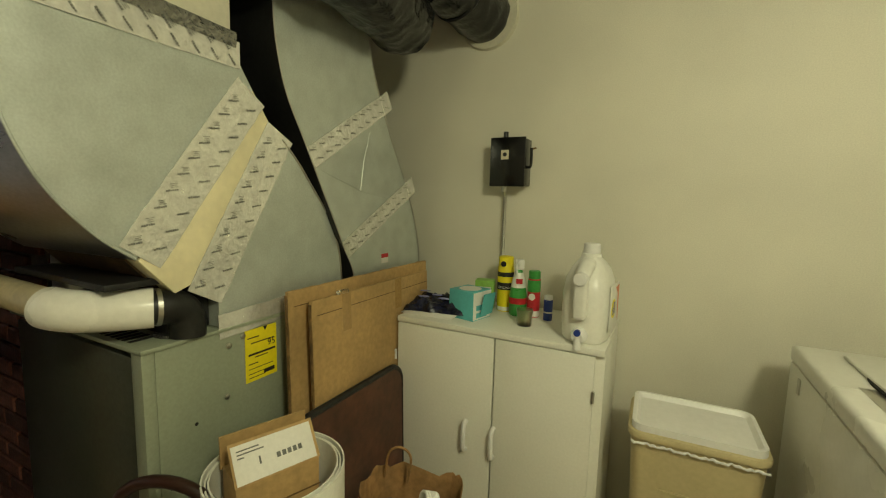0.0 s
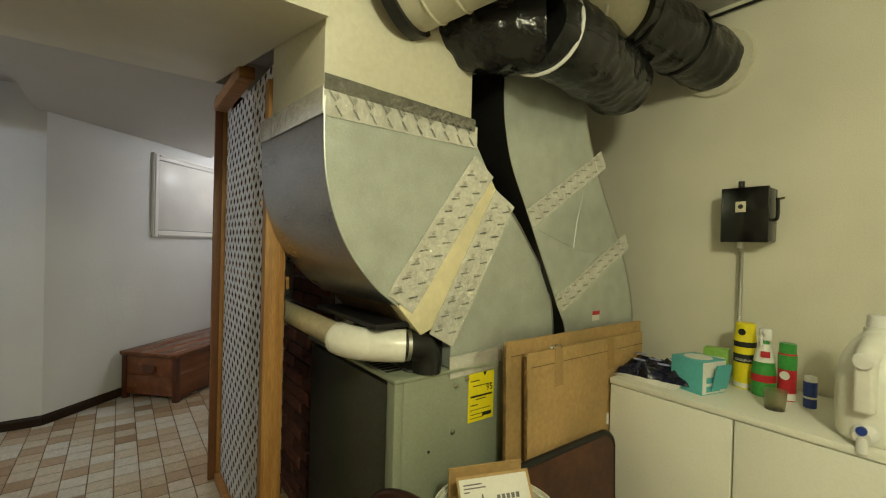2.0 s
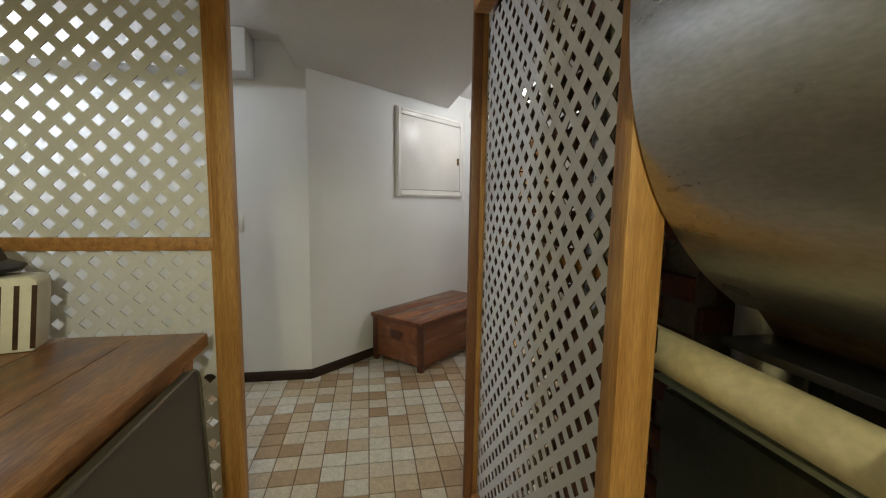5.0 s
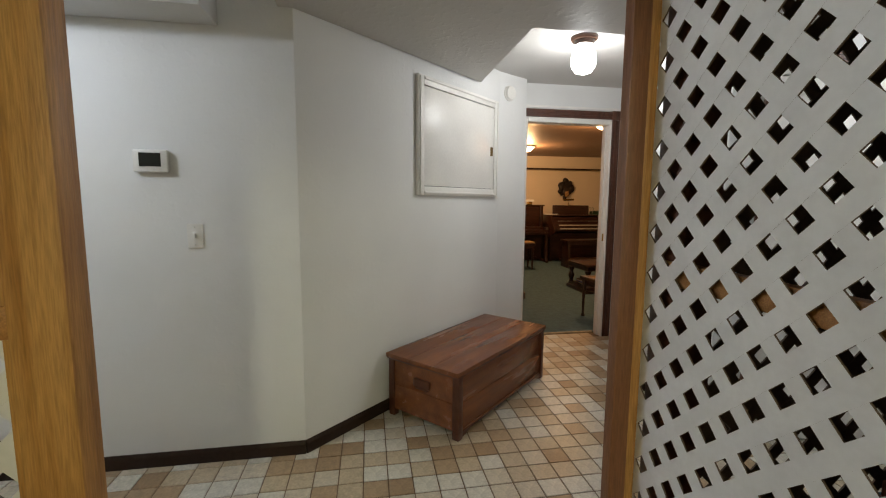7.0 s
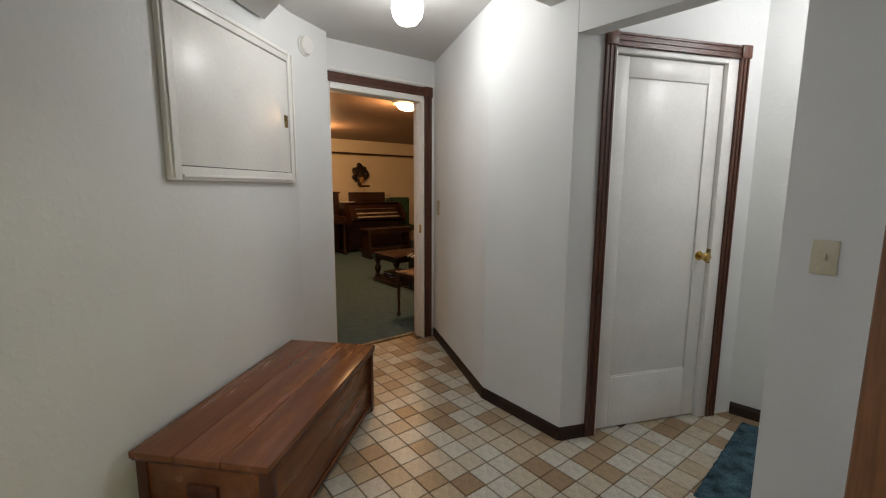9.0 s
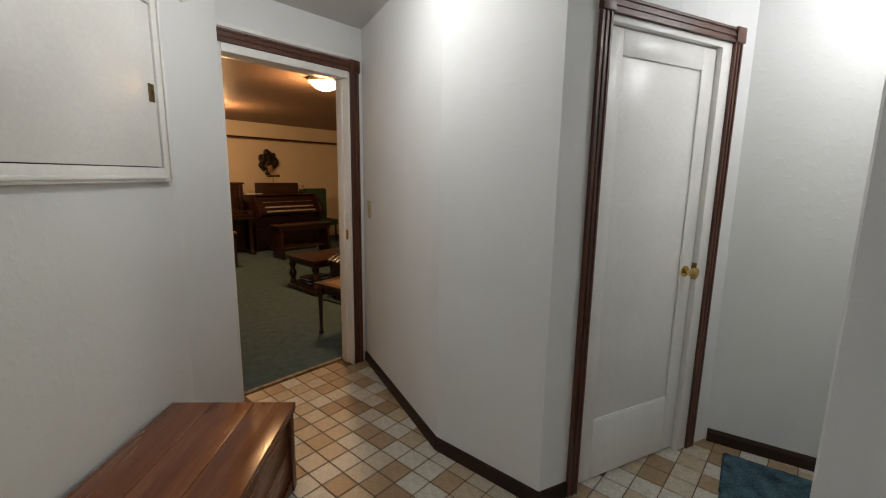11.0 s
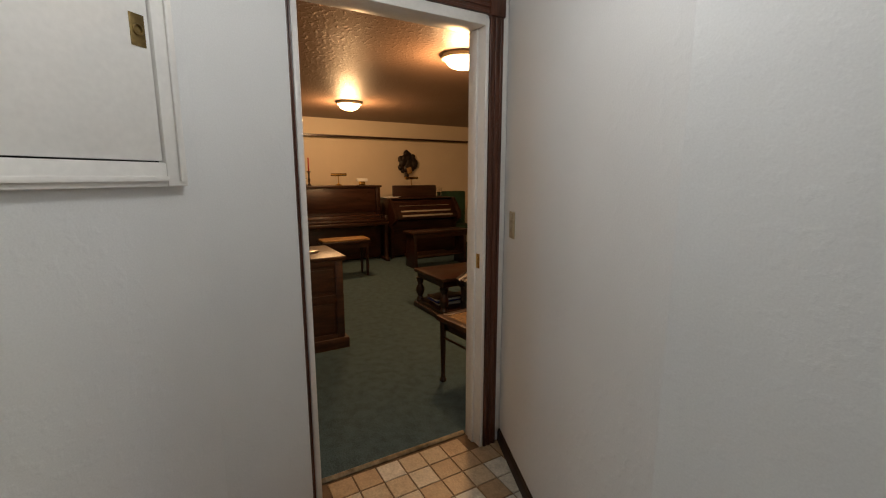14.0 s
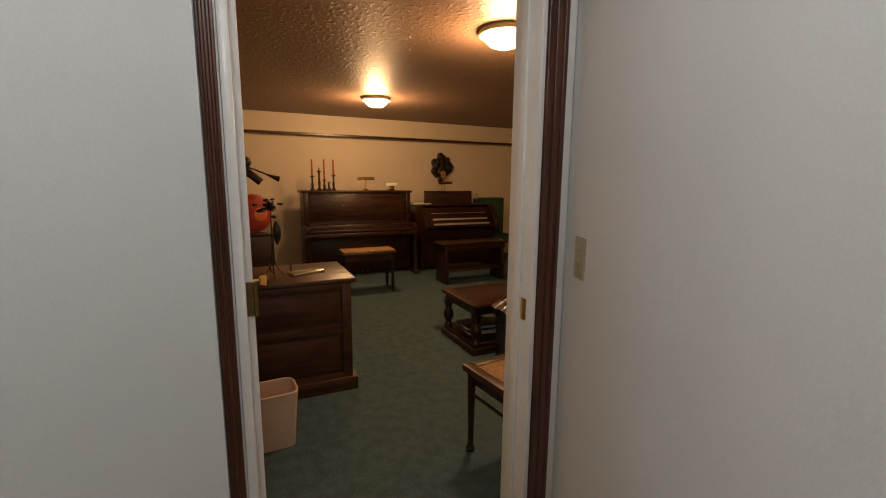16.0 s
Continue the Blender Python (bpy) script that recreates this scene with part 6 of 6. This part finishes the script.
def armchair():
    a = thing("leather_armchair", (-7.00, 3.20, 0.008), 0, "dark brown leather armchair with a tufted rolled arm", "armchair")
    part("arm", bx(-0.16, 0.16, -0.26, 0.0, 0.0, 0.40, bev=0.03), LEATHER, a)
    bm = bmesh.new()
    for i in range(5):
        x = -0.15 + i * 0.075
        tube(bm, [(x, -0.27 + 0.01 * (i % 2), 0.40), (x, -0.13, 0.47), (x, 0.0, 0.47), (x, 0.05, 0.44)], [0.05, 0.055, 0.055, 0.05], 14)
    part("tufted_roll", bm, LEATHER, a)
    part("seat", bx(-0.30, 0.30, 0.02, 0.60, 0.05, 0.40, bev=0.05, seg=4), LEATHER, a)
    part("backrest", bx(0.18, 0.36, 0.0, 0.62, 0.40, 0.62, bev=0.05, seg=4), LEATHER, a)


def cane_chair():
    c = thing("cane_chair", (-6.12, 2.45, 0.008), 6, "wooden chair with a woven cane seat", "chair")
    w = 0.21
    for name, v in (("seat_rail", (-w, w, -w, -w + 0.055)), ("seat_rail", (-w, w, w - 0.055, w)), ("seat_rail", (-w, -w + 0.055, -w + 0.055, w - 0.055)), ("seat_rail", (w - 0.055, w, -w + 0.055, w - 0.055))):
        part(name, bx(v[0], v[1], v[2], v[3], 0.425, 0.46, bev=0.006), OAK, c)
    part("cane_seat", bx(-w + 0.054, w - 0.054, -w + 0.054, w - 0.054, 0.446, 0.452), DARK_WOOD, c)
    k = 18
    s = 2 * (w - 0.054) / k
    bm = bmesh.new()
    for i in range(k):
        o = -w + 0.054 + (i + 0.5) * s
        box(bm, o - s * 0.28, o + s * 0.28, -w + 0.054, w - 0.054, 0.4522, 0.4535)
        box(bm, -w + 0.054, w - 0.054, o - s * 0.28, o + s * 0.28, 0.4537, 0.455)
    tagged(part("cane_weave", bm, CANE, c, "pale woven cane", smooth=False), kind="stuff")
    for x in (-w + 0.035, w - 0.035):
        for y in (-w + 0.035, w - 0.035):
            part("leg", lt([(0.02, 0), (0.024, 0.015), (0.014, 0.03), (0.015, 0.12), (0.019, 0.30), (0.022, 0.40), (0.024, 0.43)], 14, at=(x, y, 0)), DARK_WOOD, c)
    for y in (-w + 0.04, w - 0.06):
        part("apron", bx(-w + 0.05, w - 0.05, y, y + 0.018, 0.36, 0.424, bev=0.003), DARK_WOOD, c)
    for x in (-w + 0.04, w - 0.06):
        part("apron", bx(x, x + 0.018, -w + 0.05, w - 0.05, 0.36, 0.424, bev=0.003), DARK_WOOD, c)
    part("stretcher", tb([(-w + 0.035, -w + 0.035, 0.31), (w - 0.035, -w + 0.035, 0.31)], 0.008, 10), DARK_WOOD, c)


def lamp_bank(at, h, label, turn=0):
    l = thing("bankers_lamp", at, turn, label, "lamp")
    part("foot", lt([(0.06, 0), (0.05, 0.012), (0.012, 0.03)], 20), BRASS, l)
    part("stem", tb([(0, 0, 0.02), (0, 0, h)], 0.007, 10), BRASS, l)
    part("shade", tb([(0.0, -0.12, h), (0.0, 0.13, h + 0.004)], 0.022, 16), BRASS, l, "brass cylinder shade")


def candles():
    for dy, h, c in ((0.0, 0.20, 0.26), (0.07, 0.27, 0.05), (0.13, 0.15, 0.33), (0.22, 0.22, 0.24), (0.17, 0.12, 0.0)):
        t = thing("candlestick", (-10.75 + 0.04 * math.sin(dy * 40), 2.17 + dy * 1.3, 1.222), 0, "dark turned candlestick with a thin red candle", "candlestick", "candlesticks on the piano")
        part("stick", lt([(0.04, 0), (0.03, 0.015), (0.012, 0.04), (0.02, h * 0.4), (0.011, h * 0.6), (0.014, h * 0.9), (0.034, h * 0.96), (0.03, h)], 16), DARK_WOOD, t)
        if c:
            part("candle", lt([(0.011, h), (0.009, h + c * 0.85), (0.003, h + c * 0.87)], 12), RED_CLOTH, t, "thin red taper candle")


def relief():
    s = thing("wall_relief", (-11.40, 4.42, 1.58), 0, "dark carved wall plaque of plain shapes", "wall ornament")
    rng = random.Random(11)
    bm = bmesh.new()
    for i in range(34):
        a = rng.uniform(0, 6.28)
        rad = rng.uniform(0.0, 0.17)
        sub = bmesh.new()
        bmesh.ops.create_icosphere(sub, subdivisions=2, radius=rng.uniform(0.04, 0.085))
        bmesh.ops.scale(sub, vec=(0.45, 1, rng.uniform(0.7, 1.5)), verts=sub.verts)
        bmesh.ops.translate(sub, vec=(0.03, rad * math.cos(a) * 0.9, rad * math.sin(a) * 1.35 + 0.02), verts=sub.verts)
        for f in sub.faces:
            bm.faces.new([bm.verts.new(v.co) for v in f.verts])
        sub.free()
    bmesh.ops.remove_doubles(bm, verts=bm.verts, dist=0.0001)
    for v in bm.verts:
        v.co += Vector((1, 0.4, 0.4)) * 0.012 * noise.noise(v.co * 22)
    ob = part("carving", bm, BRONZE, s)
    part("open_book", bx(0.075, 0.085, -0.05, 0.05, -0.17, -0.05, bev=0.004, m=Matrix.Rotation(radians(12), 4, "X")), CANE, s)


def music_small():
    lamp_bank((-10.78, 2.93, 1.222), 0.17, "small brass piano lamp on the piano")
    lamp_bank((-10.95, 4.30, 1.005), 0.33, "brass organ lamp behind the music rest")
    c = thing("white_ornament", (-10.78, 3.32, 1.222), 0, "small white ornament on the piano", "ornament")
    part("top", bx(-0.03, 0.03, -0.09, 0.09, 0.06, 0.11, bev=0.01), WHITE_PLASTIC, c)
    part("foot", bx(-0.02, 0.02, -0.05, 0.05, 0, 0.06, bev=0.006), BRASS, c)
    g = thing("green_chair", (-11.05, 5.20, 0.008), 0, "green upholstered chair behind the organ", "chair")
    part("backrest", bx(-0.05, 0.05, -0.30, 0.30, 0.40, 1.08, bev=0.03), GREEN_CLOTH, g)
    part("seat", bx(0.0, 0.45, -0.30, 0.30, 0.34, 0.46, bev=0.03), GREEN_CLOTH, g)
    for x in (0.0, 0.40):
        for y in (-0.26, 0.26):
            part("leg", tb([(x, y, 0), (x, y, 0.36)], 0.02, 10), DARK_WOOD, g)
    for i in range(2):
        v = thing("glass_vase", (-10.95, 4.78 + 0.11 * i, 1.005), 0, "small clear glass vase on the organ", "vase", "vases on the organ")
        part("vase", spun(bmesh.new(), [(0.03, 0), (0.02, 0.04), (0.035, 0.10), (0.045, 0.16), (0.041, 0.16), (0.03, 0.10)], 20, (0, 0, 0)), GLASS, v)
    b = thing("sheet_music", (-10.85, 3.78, 1.005), 8, "loose pile of sheet music on the organ", "papers")
    for i in range(3):
        part("sheet", bx(-0.12, 0.12, -0.16 + 0.02 * i, 0.16 + 0.02 * i, i * 0.006, i * 0.006 + 0.005), WHITE_PAPER, b)
    k = thing("side_cabinet", (-9.3, 1.15, 0.008), 0, "dark wooden side cabinet", "cabinet")
    part("carcase", bx(-0.3, 0.0, -0.4, 0.40, 0, 0.78, bev=0.006), DARK_WOOD, k)
    part("cabinet_top", bx(-0.32, 0.02, -0.42, 0.42, 0.78, 0.81, bev=0.005), DARK_WOOD_H, k)
    q = thing("red_cushion", (-9.42, 1.38, 0.818), 20, "round red patterned cushion standing on a cabinet", "cushion")
    bm = bmesh.new()
    bmesh.ops.create_uvsphere(bm, u_segments=24, v_segments=14, radius=1)
    bmesh.ops.scale(bm, vec=(0.09, 0.18, 0.20), verts=bm.verts)
    bmesh.ops.rotate(bm, cent=(0, 0, 0), matrix=Matrix.Rotation(radians(14), 3, "X"), verts=bm.verts)
    bmesh.ops.translate(bm, vec=(0, 0, 0.198), verts=bm.verts)
    part("cushion", bm, RED_CLOTH, q)
    part("patch", tb([(0.088, 0.03, 0.19), (0.094, 0.03, 0.19)], [0.07, 0.06], 18), ORANGE, q)
    st = thing("trumpeter_statue", (-9.40, 1.12, 0.818), 0, "dark statue with raised horn, plain shape", "statue")
    bm = lt([(0.10, 0), (0.09, 0.05), (0.06, 0.15), (0.09, 0.35), (0.13, 0.5), (0.10, 0.6), (0.05, 0.68), (0.06, 0.74), (0.045, 0.80)], 18)
    tube(bm, [(0.0, 0.05, 0.55), (0.02, 0.22, 0.62), (0.02, 0.34, 0.52)], [0.06, 0.05, 0.04], 12)
    tube(bm, [(0.0, 0.16, 0.70), (0.0, 0.40, 0.60), (0.0, 0.52, 0.55)], [0.008, 0.008, 0.03], 10)
    bmesh.ops.create_icosphere(bm, subdivisions=2, radius=0.06, matrix=Matrix.Translation((0.02, 0.20, 0.72)))
    part("statue", bm, BRONZE, st)


piano()
wooden_bench("piano_stool", (-9.62, 2.63, 0.008), 0.66, 0.30, 0.50, "wooden piano bench with a tan cushion", DARK_WOOD, CANE)
organ()
wooden_bench("organ_bench", (-9.66, 4.10, 0.008), 1.0, 0.30, 0.55, "dark wooden organ bench with solid ends", DARK_WOOD_H, None, "panel")
buffet()
waste_bin()
coffee_table()
armchair()
cane_chair()
candles()
relief()
music_small()


# ---- floor tiles ----
def tiles():
    p = 0.1152
    gap = 0.0045
    h = p / 2 - gap / 2
    me = bpy.data.meshes.new("tile")
    bm = bx(-h, h, -h, h, -0.004, 0.0, bev=0.0022, seg=1)
    bm.to_mesh(me)
    bm.free()
    me.materials.append(TILE)
    holder = tagged(new("floor_tiles"), "cream, sand and tan square tile flooring", "flooring", kind="structure")

    def inside(x, y):
        if x < -5.70 + h or y < -2.55 or x > 2.1 or (x < -5.575 and not 1.275 + h < y < 2.06):
            return False
        def left_of(a, b):
            d = Vector((b[0] - a[0], b[1] - a[1])).normalized()
            return d.x * (y - a[1]) - d.y * (x - a[0])

        if y <= DIAG0[1] and x < DIAG0[0] - h:
            return False
        if x < BEND[0] and y < CORNER[1] + 0.02 and left_of(BEND, CORNER) > 0.085:
            return False
        if y > DIAG0[1] and left_of(DIAG0, DIAG1) > 0.09:
            return False
        if -5.575 < x < SLANT0[0] and left_of(SLANT0, SLANT1) < -0.07:
            return False
        if SLANT0[0] <= x < END[0] and y > 1.82:
            return False
        if x >= END[0] and y > END[1] and (left_of(END, NOOK) > 0.09 or y > 2.95):
            return False
        if y > 3.02 or (x > -3.05 and y > 1.84 and x > -2.4):
            return False
        return True

    near, far = [], []
    for i in range(-26, 28):
        for j in range(-50, 44):
            x, y = -2.4676 + j * p + p / 2, 0.0507 + i * p + p / 2
            if not inside(x, y):
                continue
            a = -5.75 < x < -2.62 and -0.3 < y < 2.2
            (near if a else far).append((x, y))
    near.sort(key=lambda q: (q[0] + 4.3) ** 2 + (q[1] - 0.9) ** 2)
    far += near[300:]
    for x, y in near[:300]:
        o = new("tile", me)
        o.parent = holder
        o.location = (x, y, 0)
    vs, fs = [], []
    for x, y in far:
        k = len(vs)
        b = 0.0022
        for z, q in ((-0.004, h), (-b, h), (0.0, h - b)):
            vs += [(x - q, y - q, z), (x + q, y - q, z), (x + q, y + q, z), (x - q, y + q, z)]
        fs.append((k + 8, k + 9, k + 10, k + 11))
        for r in (0, 4):
            for c in range(4):
                fs.append((k + r + c, k + r + (c + 1) % 4, k + r + 4 + (c + 1) % 4, k + r + 4 + c))
    rest = bpy.data.meshes.new("tile_field")
    rest.from_pydata(vs, [], fs)
    rest.materials.append(TILE_REST)
    ob = new("tile_field", rest)
    ob.parent = holder
    tagged(ob, kind="stuff")


tiles()
